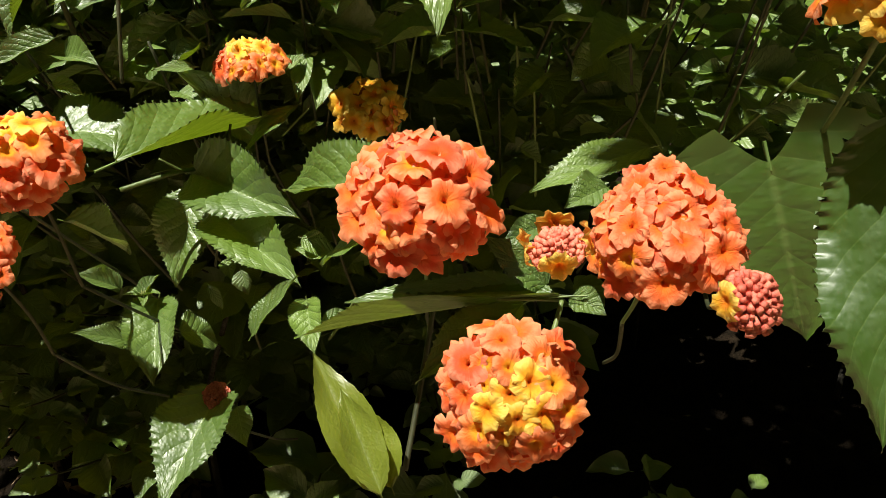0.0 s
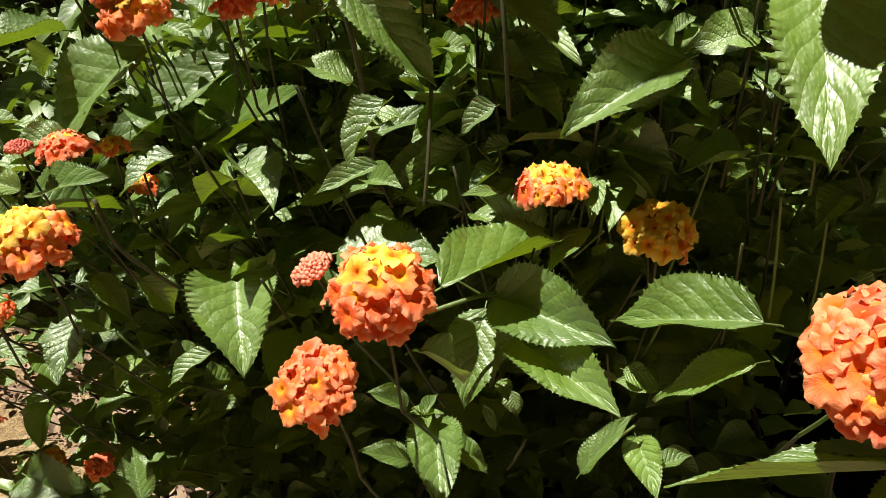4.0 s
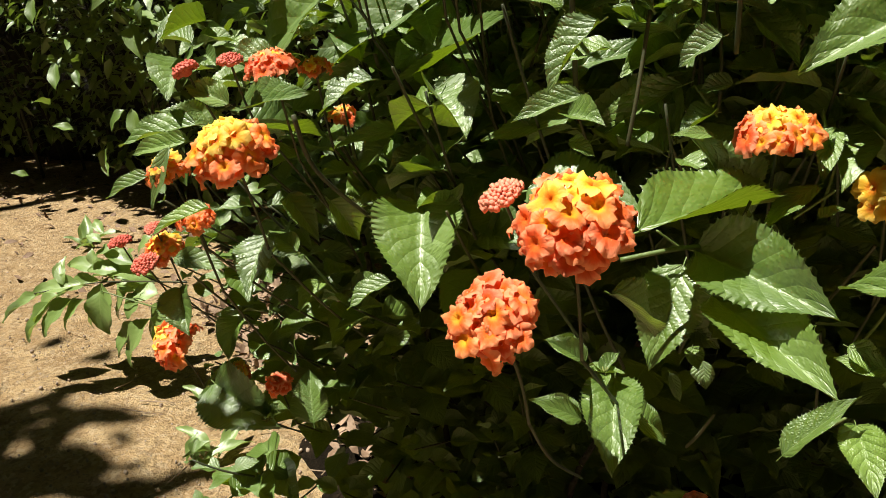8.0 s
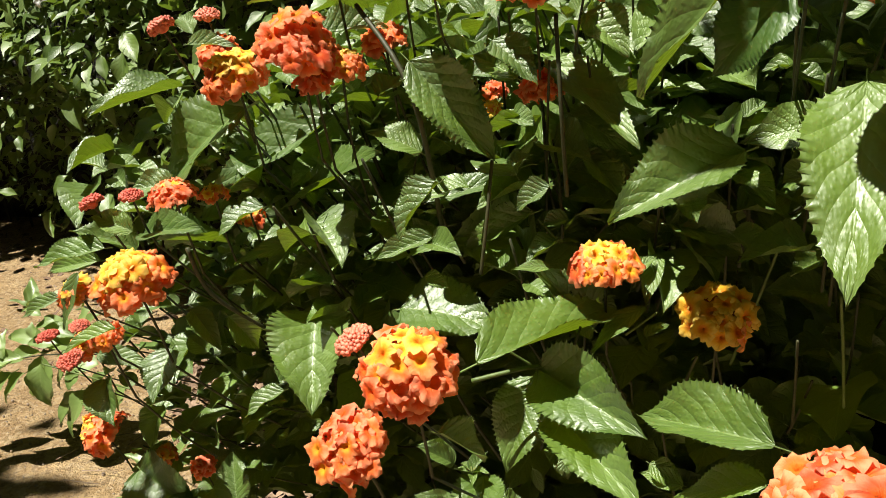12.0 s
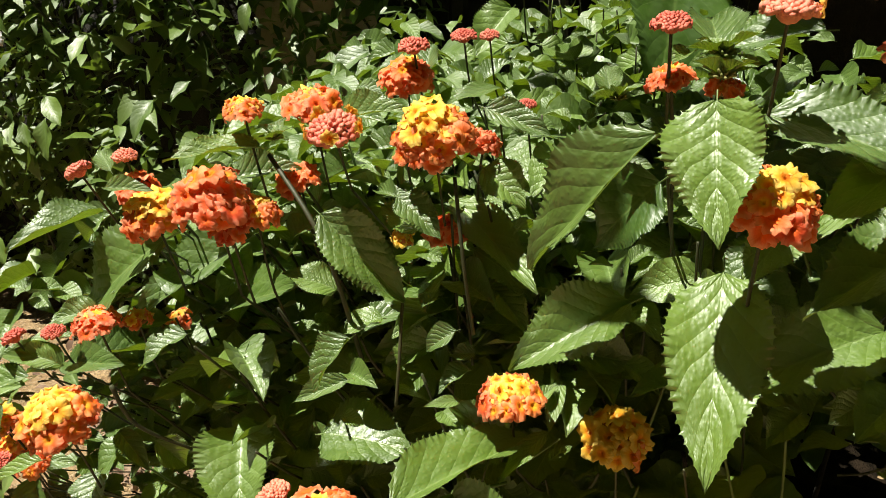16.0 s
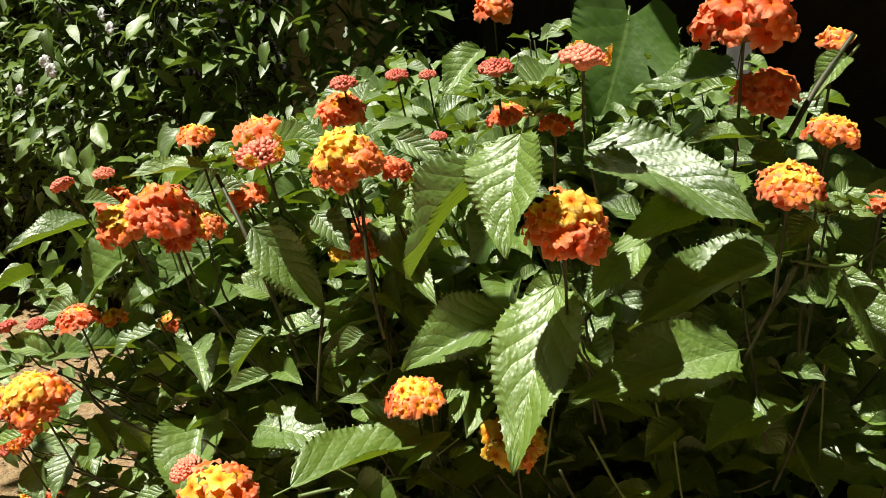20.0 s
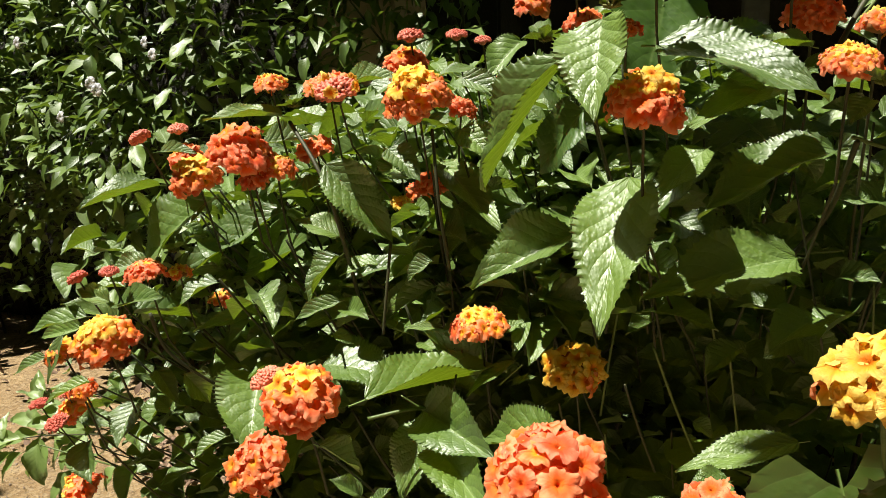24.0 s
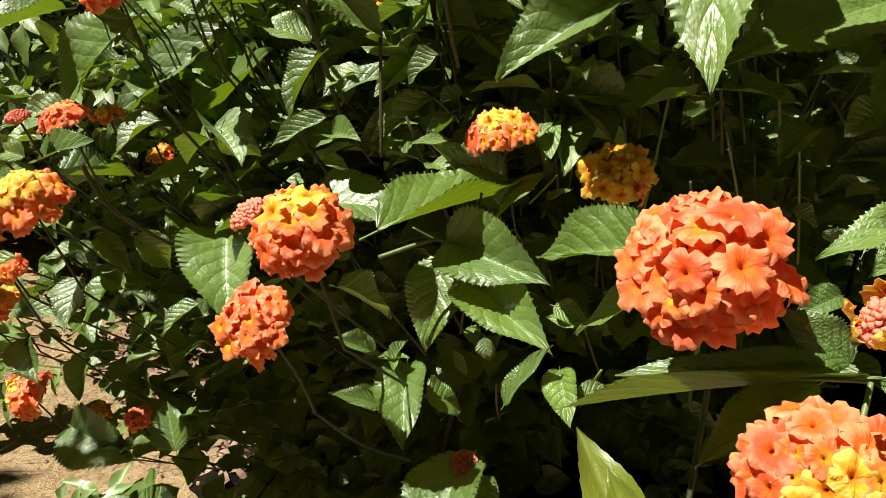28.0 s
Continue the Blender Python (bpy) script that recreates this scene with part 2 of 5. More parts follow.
def leaf_mesh(name, material, rows, cols, teeth, fold, droop, puff, seed, round_base=0.6, stalk=0.1, lobes=0.0):
    """One serrated leaf, 1 long and 1 wide, with a folded midrib and quilted blade."""
    r = random.Random(seed)
    bm = bmesh.new()
    uvs = bm.loops.layers.uv.new("UVMap")
    peak = round_base / (1.08 + round_base)
    top = peak**round_base * (1 - peak) ** 1.08
    wave, twist = r.uniform(0, 6), r.uniform(-0.1, 0.1)
    grid, coords = [], {}
    for i in range(rows + 1):
        v = i / rows
        half = 0.5 * (max(v, 0.004) ** round_base * (1 - v) ** 1.08) / top * (1 - 0.25 * max(0.0, v - 0.6))
        half = max(half, 0.004)
        row = []
        for j in range(-cols, cols + 1):
            u = j / cols
            x, y = u * half, v - lobes * abs(u) ** 1.3 * (1 - v) ** 5
            if abs(j) == cols and 0 < i < rows and teeth:
                bite = ((i % 4) / 1.5 - 1.0) if rows > 60 else (1.0 if i % 2 else -1.0)
                bite *= min(1.0, 3.2 * half)
                x += math.copysign(0.054 * bite * teeth, u)
                y += 0.012 * bite
            ribs = abs(math.sin((v * 7.5 - 2.3 * abs(u) ** 0.85 - 0.5) * math.pi)) ** 0.7
            z = fold * abs(x) - droop * v * v + droop * 0.25 * v
            z += puff * ribs * min(1, 5 * abs(u)) * (1 - 0.3 * abs(u) ** 3) * (1 - 0.7 * v)
            z += 0.35 * puff * noise.noise((x * 17 + seed, y * 24, 0.3 * seed)) + 0.03 * noise.noise((x * 3, y * 4, seed * 1.7)) * abs(u)
            z += 0.04 * math.sin(v * 11 + wave + 2 * u) * abs(u) ** 2 + twist * x * v
            vert = bm.verts.new((x, y, z))
            coords[vert] = (u * 0.5 + 0.5, v)
            row.append(vert)
        grid.append(row)
    for a, b in zip(grid, grid[1:]):
        for j in range(2 * cols):
            bm.faces.new((a[j], a[j + 1], b[j + 1], b[j]))
    if stalk:
        ring = lambda y, z, s: [bm.verts.new((s * math.cos(q), y, z + s * math.sin(q))) for q in (0, 2.1, 4.2)]
        a, b = ring(-stalk, -0.03, 0.014), ring(0.04, 0.0, 0.011)
        for q in range(3):
            bm.faces.new((a[q], a[(q + 1) % 3], b[(q + 1) % 3], b[q]))
        for vert in (*a, *b):
            coords[vert] = (0.5, 0.02)
    for face in bm.faces:
        for loop in face.loops:
            loop[uvs].uv = coords[loop.vert]
    return mesh_of(name, bm, material)


FOLDED = [leaf_mesh("leaf", LEAF, 92, 7, 1.0, f, d, 0.009, 80 + s, 0.7) for s, (f, d) in enumerate(((0.5, 0.14), (0.42, 0.2)))]
LEAVES = [leaf_mesh("leaf", LEAF, 92, 7, 0.9, f, d, 0.009, s) for s, (f, d) in enumerate(((0.42, 0.16), (0.26, 0.22), (0.55, 0.12), (0.34, 0.1), (0.2, 0.28), (0.48, 0.24)))]
MEDIUM = [leaf_mesh("leaf", LEAF, 34, 4, 1.0, f, d, 0.014, 90 + s) for s, (f, d) in enumerate(((0.4, 0.16), (0.25, 0.24), (0.52, 0.12), (0.3, 0.3), (0.6, 0.2)))]
BROAD = [leaf_mesh("leaf", LEAF_BIG, 92, 7, 0.8, f, d, 0.014, 20 + s, 0.5) for s, (f, d) in enumerate(((0.15, 0.15), (0.25, 0.2)))]
YOUNG = [leaf_mesh("leaf", LEAF_YOUNG, 22, 4, 0.2, 0.5, -0.12, 0.003, 30 + s, 0.8) for s in range(2)]
WEED = [leaf_mesh("leaf", LEAF_WEED, 18, 2, 0.3, 0.2, d, 0.003, 40 + s, 1.0) for s, d in enumerate((0.3, 0.5, 0.15))]
SIMPLE = [leaf_mesh("leaf", LEAF, 14, 2, 1.3, f, d, 0.0, 50 + s) for s, (f, d) in enumerate(((0.3, 0.15), (0.1, 0.25), (0.45, 0.1)))]
HEART = [leaf_mesh("leaf", LEAF_BIG, 92, 7, 0.5, 0.12, 0.12, 0.010, 70, 0.3, 0.1, 0.24)]
ANCHORS = []
SUNLIT = []
SHADED = []
DIM = []
EYES = (Vector((-0.08, 0.0, 0.6)), Vector((0.0, -0.03, 0.71)), Vector((0.06, -0.08, 0.62)))


def leaf(parent, base, tip, width, roll=0.0, kind=None, face=(-0.08, -0.55, 0.85), lit=True):
    base, tip = Vector(base), Vector(tip)
    along = tip - base
    length = along.length
    normal = Matrix.Rotation(radians(roll + rng.uniform(-13, 13)), 3, along.normalized()) @ Vector(face)
    data = rng.choice(kind) if kind else (rng.choice(BROAD) if parent is front_shrub and width > 0.028 else rng.choice(LEAVES))
    m = basis(base, along, normal, max(width, 0.33 * length) * 1.0, length, min(length, 1.7 * width))
    if lit:
        SUNLIT.append((base.lerp(tip, 0.45), 0.2 * length))
        SUNLIT.append((base.lerp(tip, 0.75), 0.1 * length))
    else:
        SHADED.append(base.lerp(tip, 0.5))
    ANCHORS.append((base.lerp(tip, 0.45), min(0.15, 2.2 * length) * length))
    return part("leaf", data, parent, m)


def tube(points, r0, r1, sides=6, steps=6):
    """A smooth tapering tube through the points."""
    pts = [Vector(p) for p in points]
    path = []
    for i in range(len(pts) - 1):
        a, b, c, d = pts[max(i - 1, 0)], pts[i], pts[i + 1], pts[min(i + 2, len(pts) - 1)]
        for s in range(steps):
            t = s / steps
            path.append(0.5 * ((2 * b) + (c - a) * t + (2 * a - 5 * b + 4 * c - d) * t * t + (3 * b - a - 3 * c + d) * t**3))
    path.append(pts[-1])
    bm = bmesh.new()
    rings = []
    for i, p in enumerate(path):
        way = (path[min(i + 1, len(path) - 1)] - path[max(i - 1, 0)]).normalized()
        x = way.orthogonal().normalized()
        y = way.cross(x)
        if rings:
            x = (last - way * last.dot(way)).normalized()
            y = way.cross(x)
        last = x
        r = r0 + (r1 - r0) * i / (len(path) - 1)
        rings.append([bm.verts.new(p + r * (math.cos(q) * x + math.sin(q) * y)) for q in (2 * math.pi * k / sides for k in range(sides))])
    for a, b in zip(rings, rings[1:]):
        for k in range(sides):
            bm.faces.new((a[k], a[(k + 1) % sides], b[(k + 1) % sides], b[k]))
    bm.faces.new(rings[0][::-1])
    bm.faces.new(rings[-1])
    return bm


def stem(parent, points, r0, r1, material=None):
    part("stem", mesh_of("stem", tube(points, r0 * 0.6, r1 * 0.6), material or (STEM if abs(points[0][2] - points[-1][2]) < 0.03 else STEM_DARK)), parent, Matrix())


def floret_mesh(name, material, lobes, seed):
    """A ruffled trumpet flower, 1 across, opening along +z, with its tube below."""
    r = random.Random(seed)
    bm = bmesh.new()
    uvs = bm.loops.layers.uv.new("UVMap")
    coords = {}
    n = 32
    phase, ruff = r.uniform(0, 6), r.uniform(0, 6)
    sizes = [r.uniform(0.85, 1.12) for _ in range(lobes)]
    rings = []
    for rad, z in ((0.035, -0.8), (0.03, -0.12), (0.06, -0.03), (0.17, 0.02), (0.31, 0.035), (0.43, 0.015), (0.5, -0.035)):
        row = []
        for q in range(n):
            a = 2 * math.pi * q / n
            w = (a * lobes / (2 * math.pi) + 0.5) % lobes
            cut = abs(math.cos(0.5 * lobes * a))
            keep = 1 - max(0.0, rad - 0.16) * 0.8 * (1 - cut**0.5)
            frill = 1 + 0.05 * math.sin(11 * a + ruff) * min(1, max(0.0, rad - 0.3) * 5)
            rr = rad * keep * frill * (1 - 0.05 * cut**6 * min(1, 2 * rad)) * (1 + (sizes[int(w) % lobes] - 1) * min(1, rad * 2))
            up = z + max(0, rad - 0.14) * (0.15 * math.sin(2 * a + ruff) + 0.12 * math.sin(5 * a + phase)) + max(0, rad - 0.3) * 0.38 * math.sin(9 * a + 2 * ruff) - (1 - cut) * rad * 0.07
            vert = bm.verts.new((rr * math.cos(a), rr * math.sin(a), up))
            coords[vert] = (rad * 2, a / 6.2832)
            row.append(vert)
        rings.append(row)
    for a, b in zip(rings, rings[1:]):
        for k in range(n):
            bm.faces.new((a[k], a[(k + 1) % n], b[(k + 1) % n], b[k]))
    for face in bm.faces:
        for loop in face.loops:
            loop[uvs].uv = coords[loop.vert]
    return mesh_of(name, bm, material)


FLORETS = [[floret_mesh("floret", m, 4 + s // 3, 7 * s + i) for s in range(5)] for i, m in enumerate((PETAL_YELLOW, PETAL_ORANGE, PETAL_CORAL))]


def dome(radius, flat, material):
    bm = bmesh.new()
    bmesh.ops.create_icosphere(bm, subdivisions=2, radius=radius)
    for v in bm.verts:
        v.co.z *= flat * (1.0 if v.co.z > 0 else 0.7)
        v.co *= 1 + 0.08 * noise.noise(v.co * 300)
    return mesh_of("flower_head", bm, material)


def support(parent, p, axis, length, r):
    """The peduncle under a head, bending into a stem that runs down into the shrub."""
    p, axis = Vector(p), Vector(axis).normalized()
    low = p + Vector((-axis.x * 0.015, 0.014 - axis.y * 0.01, -length))
    root = (p + (Vector((0.012, 0.06, -0.03)) if length == 0.035 else Vector((0.004 + 0.3 * p.x, 0.12, -0.12))) if parent is front_shrub else low + Vector((rng.uniform(-0.02, 0.02), 0.09 + rng.uniform(0, 0.06), -0.11)))
    if parent is front_shrub:
        low = p.lerp(root, 0.45) + Vector((0, 0.004, -0.006))
    mid = low.lerp(root, 0.5) + Vector((rng.uniform(-0.005, 0.005), 0.0, -0.004))
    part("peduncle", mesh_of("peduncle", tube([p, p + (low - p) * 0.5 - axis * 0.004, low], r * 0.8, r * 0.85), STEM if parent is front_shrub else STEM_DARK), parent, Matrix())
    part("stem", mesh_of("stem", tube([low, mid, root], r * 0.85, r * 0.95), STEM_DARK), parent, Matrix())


def head(parent, p, radius, axis, yellow, count, flat):
    """A domed flower head: florets turn from yellow in the middle to coral round the rim."""
    axis = Vector(axis).normalized()
    yellow *= 0.42 if yellow < 0.5 else 0.6 if yellow < 0.8 else 1.0
    m = basis(p, axis.orthogonal(), axis, 1, 1, 1)
    top = part("flower_head", dome(radius * 0.66, flat, CORE), parent, m)
    ANCHORS.append((Vector(p), radius * 0.9))
    if yellow < 0.85 or parent is front_shrub:
        SUNLIT.append((Vector(p), radius * 0.9))
    else:
        DIM.append(Vector(p))
    wide = 1.85 if flat > 0.75 else 1.5
    fine = parent is front_shrub and yellow < 0.5
    count = int(count * (1.45 if fine else 1.15))
    size = radius * (5.0 if fine else 4.7) / math.sqrt(count) * (1.0 if flat > 0.75 else 0.85)
    for i in range(count):
        f = (i + 0.5) / count
        polar = wide * math.sqrt(f) * 0.98
        turn = i * 2.39996 + rng.uniform(-0.15, 0.15)
        way = Vector((math.sin(polar) * math.cos(turn), math.sin(polar) * math.sin(turn), math.cos(polar) * flat))
        if not fine and f > 0.3 and rng.random() < 0.1:
            continue
        place = way * radius * rng.uniform(0.70, 0.93)
        aim = Vector((way.x, way.y, way.z + 0.5)).normalized()
        aim = (aim + Vector([rng.uniform(-0.3, 0.3) for _ in range(3)])).normalized()
        g = f + rng.uniform(-0.04, 0.04)
        hue = 0 if g < yellow and yellow > 0 else 1 if g < yellow + (0.12 + 0.3 * (yellow > 0.2)) * (yellow > 0) or rng.random() < 0.12 else 2
        local = basis(place, aim.orthogonal(), aim, 1, 1, 1) @ Matrix.Rotation(rng.uniform(0, 6.3), 4, "Z")
        s = size * rng.uniform(0.78, 1.22) * (0.9 if hue == 0 else 1.0)
        ob = new("floret", FLORETS[hue][i % 5])
        ob.parent = top
        ob.matrix_basis = local @ Matrix.Diagonal((s, s, s, 1))
    support(parent, p, axis, 0.04 + radius, 0.0009)
    return top


def bud(parent, p, radius, axis, ring):
    """A cluster of closed buds on a short stalk, some with a ring of open florets."""
    axis = Vector(axis).normalized()
    bm = bmesh.new()
    count = 110
    for i in range(count):
        f = (i + 0.5) / count
        polar, turn = 1.75 * math.sqrt(f), i * 2.39996
        way = Vector((math.sin(polar) * math.cos(turn), math.sin(polar) * math.sin(turn), math.cos(polar) * 0.6))
        m = basis(way * radius * rng.uniform(0.68, 0.86), way.orthogonal(), way, 1, 1, 1) @ Matrix.Rotation(turn, 4, "Z")
        s = radius * (0.155 + 0.08 * f) * rng.uniform(0.8, 1.25)
        made = bmesh.ops.create_cone(bm, cap_ends=True, segments=5, radius1=s * 0.45, radius2=s * 0.62, depth=s * 1.6, matrix=m)
        tip = [v for v in made["verts"]]
        for v in tip:
            v.co += 0.04 * radius * noise.noise_vector(v.co * 900)
    bmesh.ops.create_icosphere(bm, subdivisions=2, radius=radius * 0.5)
    m = basis(p, axis.orthogonal(), axis, 1, 1, 1)
    top = part("flower_bud", mesh_of("flower_bud", bm, BUD), parent, m, "dusky pink unopened flower head")
    ANCHORS.append((Vector(p), radius * 1.1))
    for i in range(ring):
        turn = i * 6.283 / max(ring, 3) + 0.7
        way = Vector((math.cos(turn), math.sin(turn), 0.25)).normalized()
        local = basis(way * radius * 1.1, UP, way * 0.6 + Vector((0, 0, 1.0)), 1, 1, 1)
        s = 0.0095 if radius > 0.006 else 0.007
        ob = new("floret", FLORETS[0][i % 3])
        ob.parent = top
        ob.matrix_basis = local @ Matrix.Diagonal((s, s, s, 1))
    support(parent, p, axis, 0.035, 0.0008)
    return top


def tuft(parent, p, size):
    """A green shoot tip: a knot of tiny buds among small new leaves."""
    bm = bmesh.new()
    for i in range(24):
        polar, turn = 1.5 * math.sqrt((i + 0.5) / 24), i * 2.39996
        way = Vector((math.sin(polar) * math.cos(turn), math.sin(polar) * math.sin(turn), math.cos(polar)))
        m = basis(way * size * 0.28, way.orthogonal(), way, 1, 1, 1)
        bmesh.ops.create_cone(bm, cap_ends=True, segments=5, radius1=size * 0.08, radius2=size * 0.04, depth=size * 0.34, matrix=m)
    part("shoot_tip", mesh_of("shoot_tip", bm, BUD_GREEN), parent, Matrix.Translation(p), "green knot of new buds")
    for i in range(5):
        a = 1.2566 * i + rng.uniform(-0.3, 0.3)
        way = Vector((math.cos(a), math.sin(a), rng.uniform(0.2, 0.9)))
        big = size * rng.uniform(1.0, 1.7)
        part("leaf", rng.choice(MEDIUM), parent, basis(p, way, UP, big * 0.45, big, big))


# ---- ground ----
def ground_mesh():
    bm = bmesh.new()
    side = 150
    def spread(t):
        return math.copysign(abs(t) * 1.9 + 40 * abs(t) ** 9, t)
    rows = []
    for i in range(side + 1):
        row = []
        for j in range(side + 1):
            x, y = -0.6 + spread(2 * i / side - 1), 0.8 + spread(2 * j / side - 1)
            z = 0.012 * noise.noise((x * 2.2, y * 2.2, 0)) + 0.004 * noise.noise((x * 11, y * 11, 3))
            row.append(bm.verts.new((x, y, z - 0.002)))
        rows.append(row)
    for a, b in zip(rows, rows[1:]):
        for j in range(side):
            bm.faces.new((a[j], b[j], b[j + 1], a[j + 1]))
    return mesh_of("ground", bm, SOIL)


ground = tagged(new("ground", ground_mesh()), "bare sandy tan soil with grit and shade", "ground", kind="structure")

# dark brown soil colour with the shade under the shrubs put in
SHADE_SOIL = plain_material("shade_soil", (0.009, 0.007, 0.004), (0.032, 0.022, 0.013), 30, 0.95, 1.0, 0.01)

SHADE_SOIL.node_tree.nodes["Principled BSDF"].inputs["Specular IOR Level"].default_value = 0.05


def shade_bed_mesh():
    """A lumpy soil sheet, its colour near-black for shade, whose rim sinks into the soil."""
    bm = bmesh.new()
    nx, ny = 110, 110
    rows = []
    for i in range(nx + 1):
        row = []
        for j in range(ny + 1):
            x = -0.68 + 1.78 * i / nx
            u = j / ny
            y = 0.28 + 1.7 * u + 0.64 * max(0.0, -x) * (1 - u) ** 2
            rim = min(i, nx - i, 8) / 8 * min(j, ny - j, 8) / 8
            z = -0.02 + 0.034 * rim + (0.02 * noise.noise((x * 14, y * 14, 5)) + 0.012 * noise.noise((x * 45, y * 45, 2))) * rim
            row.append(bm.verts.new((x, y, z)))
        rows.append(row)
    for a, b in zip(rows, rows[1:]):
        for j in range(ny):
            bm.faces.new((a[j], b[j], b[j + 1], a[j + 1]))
    return mesh_of("planting_bed", bm, SHADE_SOIL)


tagged(new("planting_bed", shade_bed_mesh()), "dark brown soil sheet coloured for the shade under the lantana", "planting bed", kind="structure")

# ---- the lantana shrubs ----
GROUP = "lantana shrubs beside the dirt path"
front_shrub = thing("lantana_shrub", "lantana with coral heads and broad glossy leaves", "shrub", (0.08, 0.32, 0), GROUP)
middle_shrub = thing("lantana_shrub", "low lantana with coral heads and serrated green leaves", "shrub", (-0.1, 0.5, 0), GROUP)
right_shrub = thing("lantana_shrub", "tall lantana with orange heads and long leaves", "shrub", (0.12, 0.55, 0), GROUP)
left_shrub = thing("lantana_shrub", "lantana with yellow heads leaning over the dirt path", "shrub", (-0.4, 0.55, 0), GROUP)

# leaves of the tall shoots
leaf(right_shrub, (0.003, 0.333, 0.604), (-0.003, 0.268, 0.551), 0.037)
leaf(right_shrub, (-0.006, 0.307, 0.677), (-0.005, 0.274, 0.637), 0.031)
leaf(right_shrub, (-0.016, 0.674, 0.712), (-0.025, 0.605, 0.625), 0.095, kind=HEART, face=(0.55, -0.85, 0.2))
leaf(right_shrub, (0.014, 0.340, 0.666), (0.088, 0.317, 0.650), 0.034)
leaf(right_shrub, (0.079, 0.364, 0.652), (0.029, 0.308, 0.632), 0.018)
leaf(right_shrub, (-0.025, 0.323, 0.662), (-0.081, 0.346, 0.597), 0.034, -12, kind=FOLDED)
leaf(right_shrub, (-0.034, 0.385, 0.566), (-0.090, 0.358, 0.540), 0.034, -10, kind=FOLDED)
leaf(right_shrub, (-0.023, 0.352, 0.636), (-0.054, 0.362, 0.602), 0.034, 0, kind=BROAD, face=(-0.45, -0.6, 0.65))
leaf(right_shrub, (0.070, 0.564, 0.676), (0.001, 0.586, 0.663), 0.033)
leaf(right_shrub, (0.084, 0.391, 0.663), (0.052, 0.379, 0.666), 0.014)
leaf(right_shrub, (-0.005, 0.329, 0.690), (-0.007, 0.368, 0.705), 0.020)
leaf(middle_shrub, (-0.146, 0.688, 0.687), (-0.170, 0.647, 0.655), 0.031)
leaf(right_shrub, (0.095, 0.372, 0.613), (0.034, 0.335, 0.590), 0.032, lit=False)
leaf(right_shrub, (0.082, 0.400, 0.553), (0.009, 0.347, 0.546), 0.039, lit=False)
leaf(right_shrub, (0.123, 0.363, 0.609), (0.114, 0.372, 0.592), 0.020, lit=False)
leaf(right_shrub, (0.120, 0.346, 0.615), (0.139, 0.325, 0.585), 0.021)
leaf(right_shrub, (0.036, 0.377, 0.614), (0.012, 0.353, 0.594), 0.023, lit=False)
leaf(right_shrub, (0.035, 0.384, 0.623), (0.010, 0.378, 0.636), 0.017, lit=False)
leaf(right_shrub, (0.042, 0.405, 0.545), (0.016, 0.386, 0.560), 0.018, lit=False)
leaf(right_shrub, (0.073, 0.422, 0.562), (0.056, 0.412, 0.550), 0.018, lit=False)
leaf(right_shrub, (0.087, 0.429, 0.499), (0.069, 0.419, 0.490), 0.019, lit=False)
leaf(right_shrub, (0.092, 0.439, 0.495), (0.113, 0.433, 0.479), 0.027, lit=False)
leaf(right_shrub, (0.011, 0.425, 0.506), (-0.008, 0.403, 0.504), 0.016)
leaf(right_shrub, (0.055, 0.423, 0.491), (0.037, 0.404, 0.481), 0.018, lit=False)
leaf(right_shrub, (0.029, 0.392, 0.600), (0.006, 0.368, 0.580), 0.023, lit=False)
leaf(right_shrub, (-0.014, 0.413, 0.601), (0.020, 0.436, 0.599), 0.016)
leaf(right_shrub, (0.060, 0.471, 0.619), (0.031, 0.442, 0.606), 0.018, lit=False)
leaf(right_shrub, (0.057, 0.456, 0.621), (0.073, 0.440, 0.607), 0.014, lit=False)
leaf(right_shrub, (0.125, 0.407, 0.583), (0.101, 0.399, 0.587), 0.018, lit=False)
leaf(middle_shrub, (-0.055, 0.656, 0.706), (-0.078, 0.646, 0.701), 0.016)
leaf(right_shrub, (0.097, 0.439, 0.675), (0.118, 0.424, 0.665), 0.014)
leaf(right_shrub, (0.081, 0.406, 0.653), (0.098, 0.392, 0.652), 0.015)
leaf(right_shrub, (0.046, 0.342, 0.650), (0.065, 0.340, 0.642), 0.014)
leaf(right_shrub, (0.115, 0.348, 0.640), (0.132, 0.356, 0.642), 0.013)
leaf(right_shrub, (0.106, 0.345, 0.638), (0.097, 0.338, 0.628), 0.014)
leaf(right_shrub, (0.121, 0.436, 0.696), (0.107, 0.425, 0.681), 0.014)
# leaves of the low middle shoots
leaf(middle_shrub, (-0.080, 0.278, 0.418), (-0.060, 0.281, 0.445), 0.011, face=(-0.7, -0.5, 0.5))
leaf(middle_shrub, (-0.058, 0.288, 0.429), (-0.052, 0.263, 0.420), 0.014)
leaf(middle_shrub, (-0.050, 0.280, 0.421), (-0.037, 0.284, 0.426), 0.008)
leaf(middle_shrub, (-0.171, 0.362, 0.396), (-0.185, 0.352, 0.407), 0.012)
leaf(middle_shrub, (-0.120, 0.388, 0.396), (-0.116, 0.378, 0.389), 0.009)
leaf(middle_shrub, (-0.129, 0.379, 0.384), (-0.122, 0.376, 0.370), 0.006)
leaf(middle_shrub, (-0.062, 0.311, 0.447), (-0.047, 0.308, 0.440), 0.011)
leaf(middle_shrub, (-0.112, 0.429, 0.551), (-0.087, 0.411, 0.533), 0.018)
leaf(middle_shrub, (-0.073, 0.405, 0.553), (-0.060, 0.385, 0.542), 0.016)
